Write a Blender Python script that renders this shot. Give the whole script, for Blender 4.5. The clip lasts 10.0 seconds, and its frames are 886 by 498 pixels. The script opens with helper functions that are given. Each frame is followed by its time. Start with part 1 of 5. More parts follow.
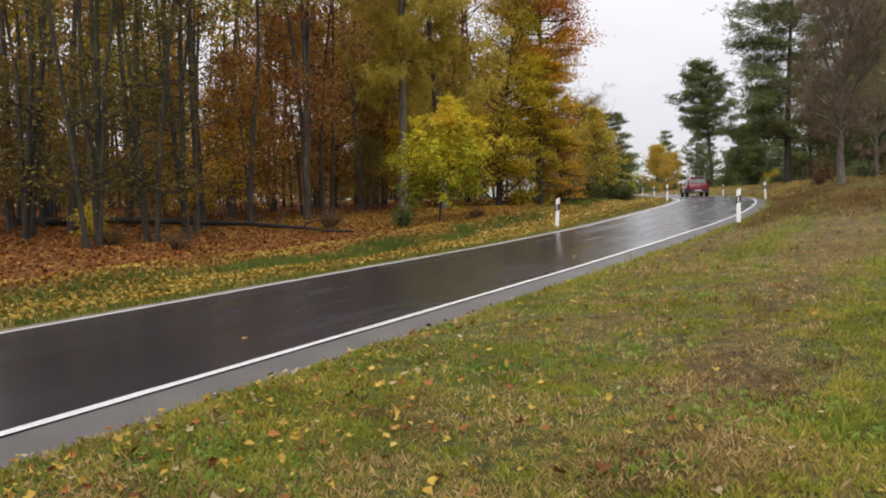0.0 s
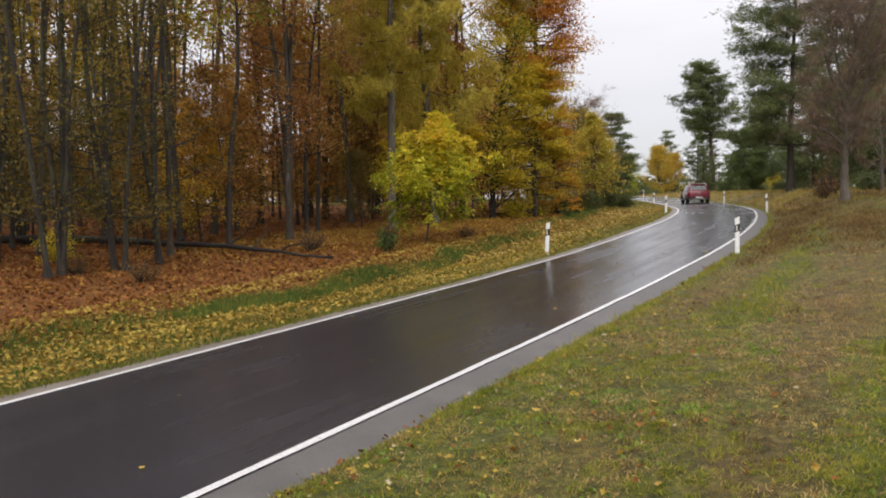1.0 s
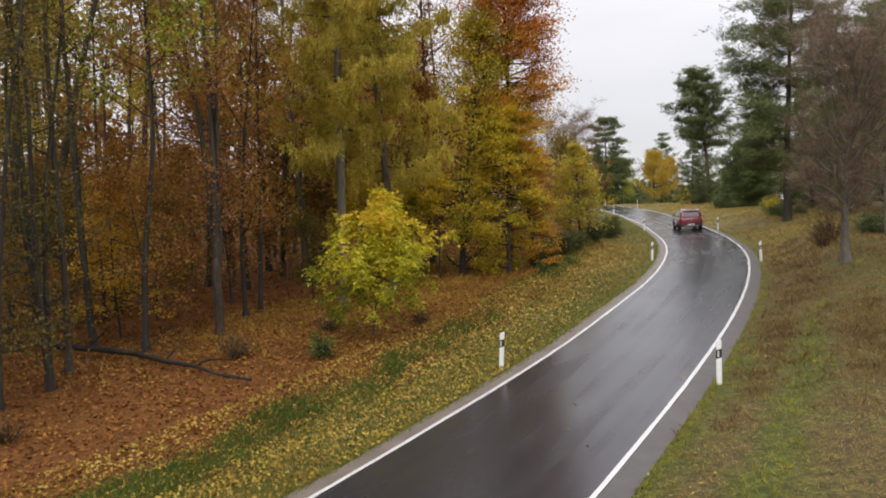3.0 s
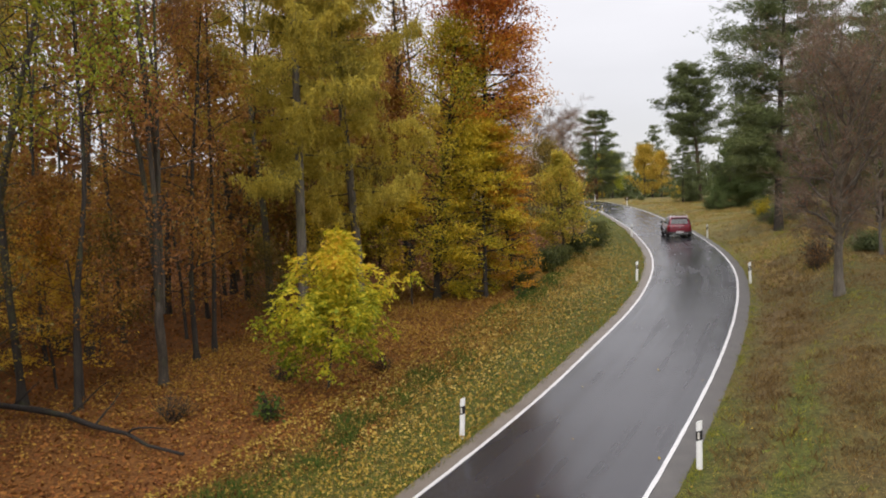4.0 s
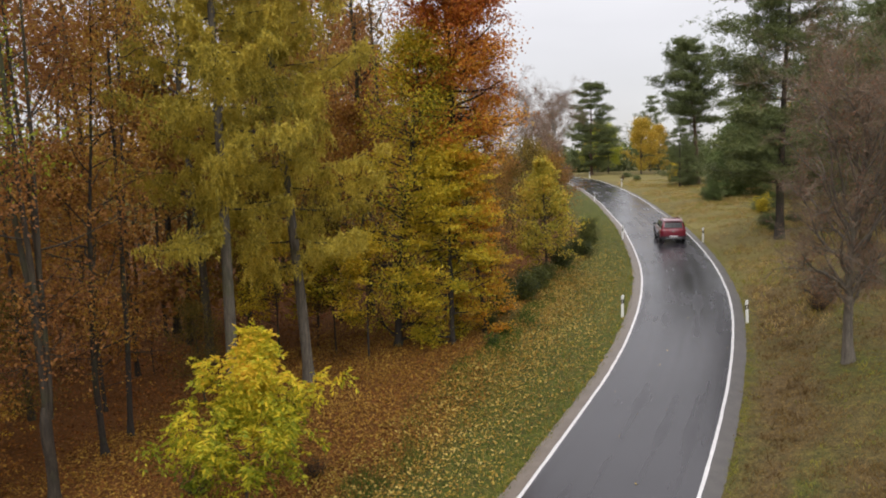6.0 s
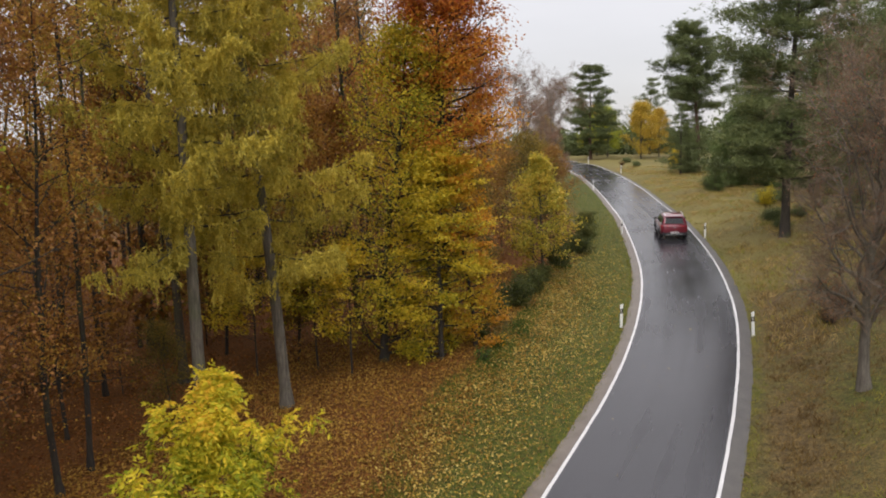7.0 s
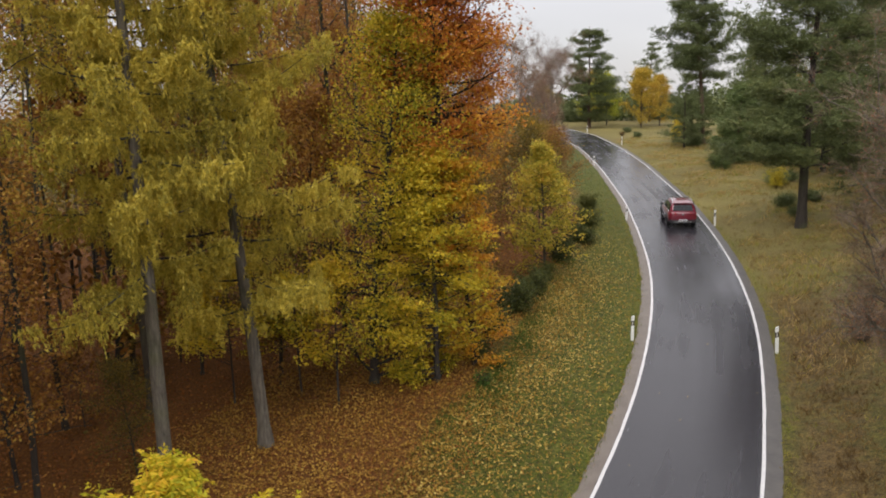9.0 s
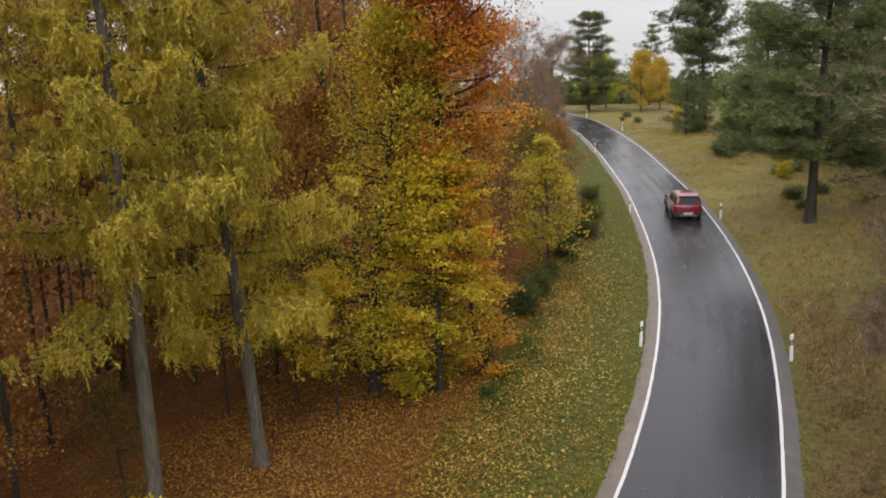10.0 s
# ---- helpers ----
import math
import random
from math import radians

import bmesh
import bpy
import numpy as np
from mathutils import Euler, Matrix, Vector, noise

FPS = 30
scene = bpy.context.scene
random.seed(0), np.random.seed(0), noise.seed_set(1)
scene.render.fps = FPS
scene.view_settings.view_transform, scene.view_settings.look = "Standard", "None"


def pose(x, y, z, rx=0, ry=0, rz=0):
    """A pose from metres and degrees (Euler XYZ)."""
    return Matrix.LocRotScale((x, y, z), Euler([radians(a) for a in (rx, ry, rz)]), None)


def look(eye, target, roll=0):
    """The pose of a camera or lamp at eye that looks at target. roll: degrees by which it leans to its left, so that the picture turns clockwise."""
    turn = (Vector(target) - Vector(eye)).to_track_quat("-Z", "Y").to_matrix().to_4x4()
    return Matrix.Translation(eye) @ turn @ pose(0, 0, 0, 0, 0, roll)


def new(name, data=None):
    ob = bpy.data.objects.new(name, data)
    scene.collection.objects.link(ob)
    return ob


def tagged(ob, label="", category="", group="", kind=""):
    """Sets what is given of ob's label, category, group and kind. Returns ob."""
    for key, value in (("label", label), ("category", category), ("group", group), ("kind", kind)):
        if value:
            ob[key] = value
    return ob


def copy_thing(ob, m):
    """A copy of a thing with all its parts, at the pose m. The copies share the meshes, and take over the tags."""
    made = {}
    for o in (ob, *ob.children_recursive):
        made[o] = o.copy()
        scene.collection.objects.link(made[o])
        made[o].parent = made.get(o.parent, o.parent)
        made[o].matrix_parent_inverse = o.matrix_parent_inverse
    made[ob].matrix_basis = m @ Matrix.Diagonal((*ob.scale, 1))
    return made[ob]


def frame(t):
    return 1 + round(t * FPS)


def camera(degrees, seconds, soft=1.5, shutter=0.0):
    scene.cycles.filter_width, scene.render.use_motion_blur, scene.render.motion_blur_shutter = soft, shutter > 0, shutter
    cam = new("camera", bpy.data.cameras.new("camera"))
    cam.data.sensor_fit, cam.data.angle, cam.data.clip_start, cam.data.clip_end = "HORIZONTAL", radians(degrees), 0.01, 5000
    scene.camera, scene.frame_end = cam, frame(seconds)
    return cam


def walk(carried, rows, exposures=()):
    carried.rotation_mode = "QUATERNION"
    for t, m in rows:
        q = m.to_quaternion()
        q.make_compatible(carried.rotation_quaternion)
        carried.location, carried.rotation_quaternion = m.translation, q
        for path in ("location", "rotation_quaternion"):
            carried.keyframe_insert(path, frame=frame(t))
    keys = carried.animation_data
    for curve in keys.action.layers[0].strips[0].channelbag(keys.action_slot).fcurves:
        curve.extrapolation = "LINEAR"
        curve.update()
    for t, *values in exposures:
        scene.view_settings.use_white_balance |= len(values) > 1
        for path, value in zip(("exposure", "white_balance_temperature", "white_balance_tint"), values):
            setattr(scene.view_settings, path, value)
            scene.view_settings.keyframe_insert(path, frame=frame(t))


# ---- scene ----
cam = camera(58.3, 10.0, soft=1.9)
PATH = [
    (0, (0.000, 0.000, -0.081), (-0.000, 9.998, -0.256), -1.00),
    (0.5, (0.244, 0.540, 0.282), (0.242, 10.539, 0.097), -0.98),
    (1, (0.560, 1.187, 0.840), (0.532, 11.185, 0.608), -0.77),
    (1.5, (0.925, 1.913, 1.455), (0.870, 11.910, 1.207), -0.86),
    (2, (1.333, 2.812, 2.290), (1.272, 12.808, 2.027), -1.16),
    (2.5, (1.774, 3.645, 3.135), (1.700, 13.641, 2.857), -1.45),
    (3, (2.297, 4.623, 3.982), (2.261, 14.617, 3.648), -1.63),
    (4.5, (3.766, 7.763, 6.453), (3.829, 17.743, 5.812), -1.69),
    (5, (4.271, 8.794, 7.324), (4.319, 18.763, 6.546), -1.82),
    (5.5, (4.641, 9.772, 8.114), (4.679, 19.731, 7.203), -1.89),
    (7, (5.386, 12.895, 9.778), (5.433, 22.807, 8.455), -1.76),
    (7.5, (5.476, 13.753, 10.134), (5.529, 23.648, 8.688), -1.69),
    (8, (5.474, 14.596, 10.521), (5.537, 24.471, 8.941), -1.64),
    (8.5, (5.451, 15.326, 10.879), (5.541, 25.179, 9.174), -1.69),
    (9, (5.405, 16.114, 11.226), (5.508, 25.945, 9.400), -1.76),
    (9.5, (5.313, 16.801, 11.541), (5.436, 26.610, 9.601), -1.77),
    (10, (5.229, 17.468, 11.883), (5.372, 27.250, 9.811), -1.77),
]
walk(cam, [(t, look(eye, target, roll)) for t, eye, target, roll in PATH])

# ---- light: overcast sky, a weak wide sun behind the clouds ----
SUN_EL, SUN_AZ = 38.0, 200.0
world = bpy.data.worlds.new("overcast_sky")
scene.world = world
world.use_nodes = True
wn, wl = world.node_tree.nodes, world.node_tree.links
wn.clear()
w_out = wn.new("ShaderNodeOutputWorld")
w_bg = wn.new("ShaderNodeBackground")
w_sky = wn.new("ShaderNodeTexSky")
w_sky.sky_type = 'NISHITA'
w_sky.sun_disc = False
w_sky.sun_elevation, w_sky.sun_rotation = radians(SUN_EL), radians(SUN_AZ)
w_co = wn.new("ShaderNodeTexCoord")
w_sep = wn.new("ShaderNodeSeparateXYZ")
wl.new(w_co.outputs["Generated"], w_sep.inputs[0])
# cloud layer: three times as bright overhead as at the horizon
w_ramp = wn.new("ShaderNodeMapRange")
w_ramp.inputs["From Min"].default_value, w_ramp.inputs["From Max"].default_value = 0.0, 1.0
w_ramp.inputs["To Min"].default_value, w_ramp.inputs["To Max"].default_value = 0.66, 2.6
w_pow = wn.new("ShaderNodeMath")
w_pow.operation, w_pow.use_clamp = 'POWER', True
w_pow.inputs[1].default_value = 1.5
wl.new(w_sep.outputs["Z"], w_pow.inputs[0])
wl.new(w_pow.outputs[0], w_ramp.inputs["Value"])
w_map = wn.new("ShaderNodeMapping")
w_map.inputs["Scale"].default_value = (1.0, 1.0, 4.0)
wl.new(w_co.outputs["Generated"], w_map.inputs[0])
w_noise = wn.new("ShaderNodeTexNoise")
w_noise.inputs["Scale"].default_value, w_noise.inputs["Detail"].default_value = 2.2, 4.0
wl.new(w_map.outputs[0], w_noise.inputs["Vector"])
w_nr = wn.new("ShaderNodeMapRange")
w_nr.inputs["From Min"].default_value, w_nr.inputs["From Max"].default_value = 0.3, 0.7
w_nr.inputs["To Min"].default_value, w_nr.inputs["To Max"].default_value = 0.93, 1.07
wl.new(w_noise.outputs["Fac"], w_nr.inputs["Value"])
w_mul = wn.new("ShaderNodeMath")
w_mul.operation = 'MULTIPLY'
wl.new(w_ramp.outputs[0], w_mul.inputs[0])
wl.new(w_nr.outputs[0], w_mul.inputs[1])
w_col = wn.new("ShaderNodeMix")
w_col.data_type = 'RGBA'
w_col.blend_type = 'MULTIPLY'
w_col.inputs[0].default_value = 1.0
w_col.inputs[6].default_value = (1.0, 0.97, 1.0, 1.0)
wl.new(w_mul.outputs[0], w_col.inputs[7])
w_half = wn.new("ShaderNodeMix")
w_half.data_type = 'RGBA'
w_half.inputs[0].default_value = 0.985
wl.new(w_sky.outputs[0], w_half.inputs[6])
wl.new(w_col.outputs[2], w_half.inputs[7])
wl.new(w_half.outputs[2], w_bg.inputs["Color"])
w_bg.inputs["Strength"].default_value = 1.0
wl.new(w_bg.outputs[0], w_out.inputs[0])

sun = new("sun", bpy.data.lights.new("sun", 'SUN'))
sun.data.energy, sun.data.angle, sun.data.color = 1.3, radians(40), (1.0, 0.955, 0.92)
sun.matrix_world = pose(0, 0, 60, 90 - SUN_EL, 0, 180 - SUN_AZ)


# ---- materials ----
def mat(name):
    m = bpy.data.materials.new(name)
    m.use_nodes = True
    n = m.node_tree.nodes
    return m, n, m.node_tree.links, n["Principled BSDF"]


def ramp(n, stops):
    r = n.new("ShaderNodeValToRGB")
    el = r.color_ramp.elements
    while len(el) < len(stops):
        el.new(0.5)
    for e, (p, c) in zip(el, stops):
        e.position, e.color = p, (*c, 1)
    return r


def tex_noise(n, l, scale, detail=4.0, rough=0.55, coords="Object"):
    co = n.new("ShaderNodeTexCoord")
    t = n.new("ShaderNodeTexNoise")
    t.inputs["Scale"].default_value, t.inputs["Detail"].default_value, t.inputs["Roughness"].default_value = scale, detail, rough
    l.new(co.outputs[coords], t.inputs["Vector"])
    return t


def mixcol(n, l, fac, a, b, mode='MIX'):
    m = n.new("ShaderNodeMix")
    m.data_type, m.blend_type = 'RGBA', mode
    for sock, v in ((m.inputs[0], fac), (m.inputs[6], a), (m.inputs[7], b)):
        if isinstance(v, (int, float)):
            sock.default_value = v
        elif isinstance(v, tuple):
            sock.default_value = (*v, 1)
        else:
            l.new(v, sock)
    return m.outputs[2]


def mathn(n, l, op, a, b=0.0):
    m = n.new("ShaderNodeMath")
    m.operation = op
    for sock, v in zip(m.inputs, (a, b)):
        if isinstance(v, (int, float)):
            sock.default_value = v
        else:
            l.new(v, sock)
    return m.outputs[0]


def bump(n, l, height, bsdf, strength=0.4, distance=0.02):
    b = n.new("ShaderNodeBump")
    b.inputs["Strength"].default_value, b.inputs["Distance"].default_value = strength, distance
    l.new(height, b.inputs["Height"])
    l.new(b.outputs[0], bsdf.inputs["Normal"])


def plain(name, color, rough=0.6, metal=0.0, spread=0.15, scale=6.0, coat=0.0):
    """A paint, plastic or metal with slight mottling and grime."""
    m, n, l, b = mat(name)
    t = tex_noise(n, l, scale, 5.0)
    dark = tuple(c * (1 - spread) for c in color)
    light = tuple(min(1.0, c * (1 + spread)) for c in color)
    r = ramp(n, [(0.3, dark), (0.7, light)])
    l.new(t.outputs["Fac"], r.inputs[0])
    l.new(r.outputs[0], b.inputs["Base Color"])
    b.inputs["Roughness"].default_value, b.inputs["Metallic"].default_value = rough, metal
    b.inputs["Coat Weight"].default_value = coat
    return m


def leaf_material(name, palette, rough=0.55, shift=0.25, through_light=0.42, drift=0.45, each=0.55, gloss=0.25, rise=0.0, middle=0.0):
    """Leaves: a palette from leaf to leaf, drifting over the crown and from tree to tree."""
    m, n, l, b = mat(name)
    geo = n.new("ShaderNodeNewGeometry")
    info = n.new("ShaderNodeObjectInfo")
    t = tex_noise(n, l, drift, 3.0)
    k = mathn(n, l, 'MULTIPLY', geo.outputs["Random Per Island"], each)
    k2 = mathn(n, l, 'MULTIPLY_ADD', t.outputs["Fac"], 1.1)
    n[-1].inputs[2].default_value = -0.33
    k3 = mathn(n, l, 'ADD', k, k2)
    s = mathn(n, l, 'MULTIPLY_ADD', info.outputs["Random"], shift)
    n[-1].inputs[2].default_value = -shift / 2
    k4 = mathn(n, l, 'ADD', k3, s)
    if rise:
        # the tree's top turns colour first
        co, sp = n.new("ShaderNodeTexCoord"), n.new("ShaderNodeSeparateXYZ")
        l.new(co.outputs["Object"], sp.inputs[0])
        up = mathn(n, l, 'MULTIPLY', mathn(n, l, 'SUBTRACT', sp.outputs["Z"], middle), rise)
        k4 = mathn(n, l, 'ADD', k4, up)
    r = ramp(n, [(i / (len(palette) - 1), c) for i, c in enumerate(palette)])
    l.new(k4, r.inputs[0])
    l.new(r.outputs[0], b.inputs["Base Color"])
    b.inputs["Roughness"].default_value = rough
    b.inputs["Specular IOR Level"].default_value = gloss
    tr = n.new("ShaderNodeBsdfTranslucent")
    l.new(r.outputs[0], tr.inputs[0])
    mx = n.new("ShaderNodeMixShader")
    mx.inputs[0].default_value = through_light
    l.new(b.outputs[0], mx.inputs[1])
    l.new(tr.outputs[0], mx.inputs[2])
    l.new(mx.outputs[0], n["Material Output"].inputs[0])
    return m


def bark_material(name, dark, light, moss=(0.09, 0.11, 0.03), moss_amount=0.35):
    m, n, l, b = mat(name)
    co = n.new("ShaderNodeTexCoord")
    mp = n.new("ShaderNodeMapping")
    mp.inputs["Scale"].default_value = (9, 9, 1.4)
    l.new(co.outputs["Object"], mp.inputs[0])
    t = n.new("ShaderNodeTexNoise")
    t.inputs["Scale"].default_value, t.inputs["Detail"].default_value, t.inputs["Roughness"].default_value = 1.6, 7.0, 0.7
    l.new(mp.outputs[0], t.inputs["Vector"])
    r = ramp(n, [(0.3, dark), (0.68, light)])
    l.new(t.outputs["Fac"], r.inputs[0])
    t2 = tex_noise(n, l, 0.8, 4.0)
    r2 = ramp(n, [(0.5, (0, 0, 0)), (0.72, (moss_amount,) * 3)])
    l.new(t2.outputs["Fac"], r2.inputs[0])
    l.new(mixcol(n, l, r2.outputs[0], r.outputs[0], moss), b.inputs["Base Color"])
    b.inputs["Roughness"].default_value = 0.85
    bump(n, l, t.outputs["Fac"], b, 1.0, 0.05)
    return m


BARK_GREY = bark_material("bark_grey", (0.02, 0.016, 0.011), (0.085, 0.066, 0.046), moss_amount=0.55)
BARK_DARK = bark_material("bark_dark", (0.012, 0.009, 0.007), (0.05, 0.04, 0.029), moss_amount=0.5)
BARK_LARCH = bark_material("bark_larch", (0.042, 0.035, 0.027), (0.175, 0.15, 0.115), moss_amount=0.5)
BARK_PINE = bark_material("bark_pine", (0.04, 0.028, 0.02), (0.15, 0.085, 0.055), moss_amount=0.1)
BARK_BARE = bark_material("bark_bare", (0.05, 0.042, 0.033), (0.17, 0.145, 0.115), moss_amount=0.2)
TWIG = plain("twig_bark", (0.17, 0.12, 0.078), 0.85, spread=0.3)
LEAF_ORANGE = leaf_material("leaves_orange", [(0.09, 0.045, 0.015), (0.20, 0.09, 0.024), (0.33, 0.15, 0.032), (0.43, 0.25, 0.04), (0.38, 0.28, 0.04)])
LEAF_RED = leaf_material("leaves_red", [(0.19, 0.042, 0.012), (0.37, 0.095, 0.02), (0.54, 0.19, 0.03), (0.66, 0.31, 0.038), (0.64, 0.42, 0.045)], drift=0.3, rise=-0.06, middle=12.5)
LEAF_BROWN = leaf_material("leaves_brown", [(0.085, 0.044, 0.016), (0.19, 0.092, 0.028), (0.30, 0.145, 0.036), (0.37, 0.22, 0.044), (0.36, 0.26, 0.044)])
LEAF_OLIVE = leaf_material("leaves_olive", [(0.076, 0.076, 0.014), (0.187, 0.170, 0.023), (0.340, 0.272, 0.032), (0.510, 0.357, 0.036), (0.408, 0.204, 0.029)])
LEAF_GOLD = leaf_material("leaves_gold", [(0.14, 0.175, 0.016), (0.345, 0.315, 0.024), (0.60, 0.46, 0.034), (0.71, 0.52, 0.04), (0.56, 0.27, 0.027)])
LEAF_LIME = leaf_material("leaves_lime", [(0.13, 0.17, 0.012), (0.27, 0.30, 0.018), (0.48, 0.44, 0.026), (0.70, 0.53, 0.036), (0.70, 0.42, 0.04)], shift=0.0, drift=0.9, rise=0.13, middle=2.9)
LEAF_SPRING = leaf_material("leaves_pale_green", [(0.15, 0.19, 0.02), (0.27, 0.32, 0.03), (0.42, 0.43, 0.04), (0.54, 0.45, 0.045)], shift=0.0)
LEAF_DULL = leaf_material("leaves_dull_olive", [(0.045, 0.04, 0.011), (0.10, 0.082, 0.018), (0.18, 0.135, 0.026), (0.27, 0.18, 0.03), (0.36, 0.25, 0.034)])
LEAF_ROSE = leaf_material("leaves_rosy_brown", [(0.14, 0.066, 0.042), (0.24, 0.105, 0.062), (0.33, 0.145, 0.08), (0.36, 0.19, 0.09)])
LEAF_LARCH = leaf_material("larch_needles", [(0.16, 0.142, 0.028), (0.36, 0.30, 0.046), (0.60, 0.47, 0.07), (0.76, 0.58, 0.10)], shift=0.1)
LEAF_PINE = leaf_material("pine_needles", [(0.05, 0.064, 0.024), (0.095, 0.119, 0.044), (0.148, 0.172, 0.06), (0.215, 0.226, 0.076)], shift=0.1, through_light=0.2)
LEAF_GREENPINE = leaf_material("young_pine_needles", [(0.055, 0.082, 0.026), (0.10, 0.142, 0.044), (0.15, 0.19, 0.058), (0.2, 0.22, 0.075)], shift=0.1, through_light=0.2)
LEAF_RUST = leaf_material("leaves_rust", [(0.11, 0.05, 0.02), (0.22, 0.098, 0.034), (0.32, 0.14, 0.044), (0.39, 0.19, 0.05), (0.42, 0.26, 0.055)])
LEAF_AMBER = leaf_material("leaves_amber", [(0.24, 0.20, 0.03), (0.40, 0.30, 0.04), (0.52, 0.35, 0.045), (0.52, 0.28, 0.04)])
LEAF_HORN = leaf_material("leaves_hornbeam", [(0.16, 0.17, 0.025), (0.30, 0.28, 0.036), (0.46, 0.385, 0.05), (0.58, 0.41, 0.055), (0.60, 0.30, 0.045)])
LEAF_APRICOT = leaf_material("leaves_apricot", [(0.30, 0.24, 0.02), (0.46, 0.30, 0.025), (0.58, 0.30, 0.025), (0.56, 0.20, 0.022)])
LEAF_GREEN = leaf_material("bush_leaves", [(0.035, 0.045, 0.014), (0.07, 0.085, 0.024), (0.12, 0.128, 0.03), (0.19, 0.165, 0.035)])
GRASS_GREEN = leaf_material("grass_blades", [(0.065, 0.088, 0.013), (0.155, 0.178, 0.024), (0.265, 0.265, 0.038), (0.39, 0.325, 0.065), (0.38, 0.26, 0.08)], shift=0, drift=1.6, each=0.45, gloss=0.1)
WEED_GREEN = leaf_material("weed_leaves", [(0.07, 0.12, 0.018), (0.14, 0.21, 0.03), (0.22, 0.29, 0.05), (0.33, 0.34, 0.08)], shift=0, drift=1.6)
VERGE_GREEN = leaf_material("verge_blades", [(0.022, 0.050, 0.005), (0.048, 0.096, 0.008), (0.080, 0.134, 0.012), (0.128, 0.156, 0.019), (0.17, 0.138, 0.034)], shift=0, drift=1.6, each=0.45, gloss=0.1)
GRASS_BROWN = leaf_material("brown_grass_blades", [(0.055, 0.033, 0.015), (0.125, 0.078, 0.032), (0.20, 0.132, 0.052), (0.29, 0.205, 0.09), (0.21, 0.115, 0.05)], shift=0, drift=0.9, each=0.5, gloss=0.1)
WEED_BROWN = leaf_material("brown_weed_stems", [(0.045, 0.027, 0.011), (0.105, 0.064, 0.024), (0.17, 0.112, 0.04), (0.25, 0.175, 0.066), (0.17, 0.09, 0.038)], shift=0, drift=0.9, each=0.5, gloss=0.1)
DITCH_GREEN = leaf_material("ditch_weeds", [(0.034, 0.066, 0.015), (0.068, 0.118, 0.024), (0.108, 0.155, 0.031), (0.17, 0.18, 0.038)], shift=0, gloss=0.1)
GRASS_DRY = leaf_material("dry_grass_blades", [(0.14, 0.105, 0.032), (0.285, 0.20, 0.062), (0.42, 0.295, 0.106), (0.58, 0.42, 0.20), (0.34, 0.19, 0.085)], shift=0, drift=1.3, each=0.5, gloss=0.1)
FALLEN_YELLOW = leaf_material("fallen_yellow_leaves", [(0.10, 0.06, 0.014), (0.19, 0.12, 0.02), (0.28, 0.185, 0.03), (0.39, 0.28, 0.055), (0.45, 0.345, 0.11)], shift=0, through_light=0.1, gloss=0.1)
FALLEN_GOLD = leaf_material("fallen_gold_leaves", [(0.18, 0.10, 0.02), (0.30, 0.19, 0.025), (0.41, 0.28, 0.035), (0.40, 0.30, 0.09)], shift=0, through_light=0.1)
FALLEN_OCHRE = leaf_material("fallen_ochre_leaves", [(0.11, 0.055, 0.013), (0.225, 0.122, 0.023), (0.34, 0.195, 0.036), (0.43, 0.28, 0.06)], shift=0, through_light=0.1, gloss=0.1)
FALLEN_STRAW = leaf_material("fallen_straw_leaves", [(0.22, 0.14, 0.035), (0.34, 0.23, 0.055), (0.44, 0.32, 0.09), (0.50, 0.40, 0.16)], shift=0, through_light=0.1, gloss=0.1)
FALLEN_PALE = leaf_material("fallen_pale_leaves", [(0.20, 0.14, 0.07), (0.28, 0.21, 0.11), (0.36, 0.30, 0.19), (0.36, 0.25, 0.07)], shift=0, through_light=0.1)
FALLEN_BROWN = leaf_material("fallen_brown_leaves", [(0.052, 0.020, 0.009), (0.122, 0.044, 0.014), (0.205, 0.076, 0.02), (0.28, 0.124, 0.031), (0.29, 0.16, 0.05)], shift=0, through_light=0.1, drift=0.8, gloss=0.1)

# ---- the lie of the land ----
KY = np.array([-400, -30, 0, 10, 17, 25, 31, 38.5, 45.5, 67, 103, 128, 160, 260, 600.0])
KZ = np.array([-16, -3.7, -1.62, -.97, -.46, .11, .58, 1.13, 1.65, 2.75, 4.75, 5.75, 6.3, 5.0, -6.0])
RY = np.array([-60, -30, 0, 8, 14, 20, 26, 33, 40, 48, 56, 64, 76, 94, 112, 130, 150, 175, 210, 260.0])
RL = np.array([-44.5, -27.4, -10.2, -5.6, -2.12, 1.31, 4.79, 8.22, 11.5, 14.36, 16.55, 18.1, 20.05, 22.0, 23.4, 23.7, 22.6, 19.0, 11.0, -4.0])
RR = np.array([-39.4, -22.4, -5.15, -0.60, 2.88, 6.31, 9.40, 12.81, 15.83, 18.75, 20.9, 22.6, 24.6, 26.6, 28.0, 28.6, 27.8, 24.6, 16.8, 2.0])


def smooth(y, ky, kv, width=4.0):
    y = np.asarray(y, float)
    return np.mean([np.interp(y + o * width, ky, kv) for o in (-1, -.5, 0, .5, 1)], axis=0)


def road_centre(y):
    return smooth(y, RY, (RL + RR) / 2, 3.0)


def road_half(y):
    return smooth(y, RY, (RR - RL) / 2, 3.0)


def lean_of(y):
    return (road_centre(np.asarray(y) + 0.5) - road_centre(np.asarray(y) - 0.5))


def offset(x, y):
    """Metres to the right of the road's middle, square to the road, in half widths' scale kept true."""
    return (np.asarray(x) - road_centre(y)) / np.sqrt(1 + lean_of(y) ** 2)


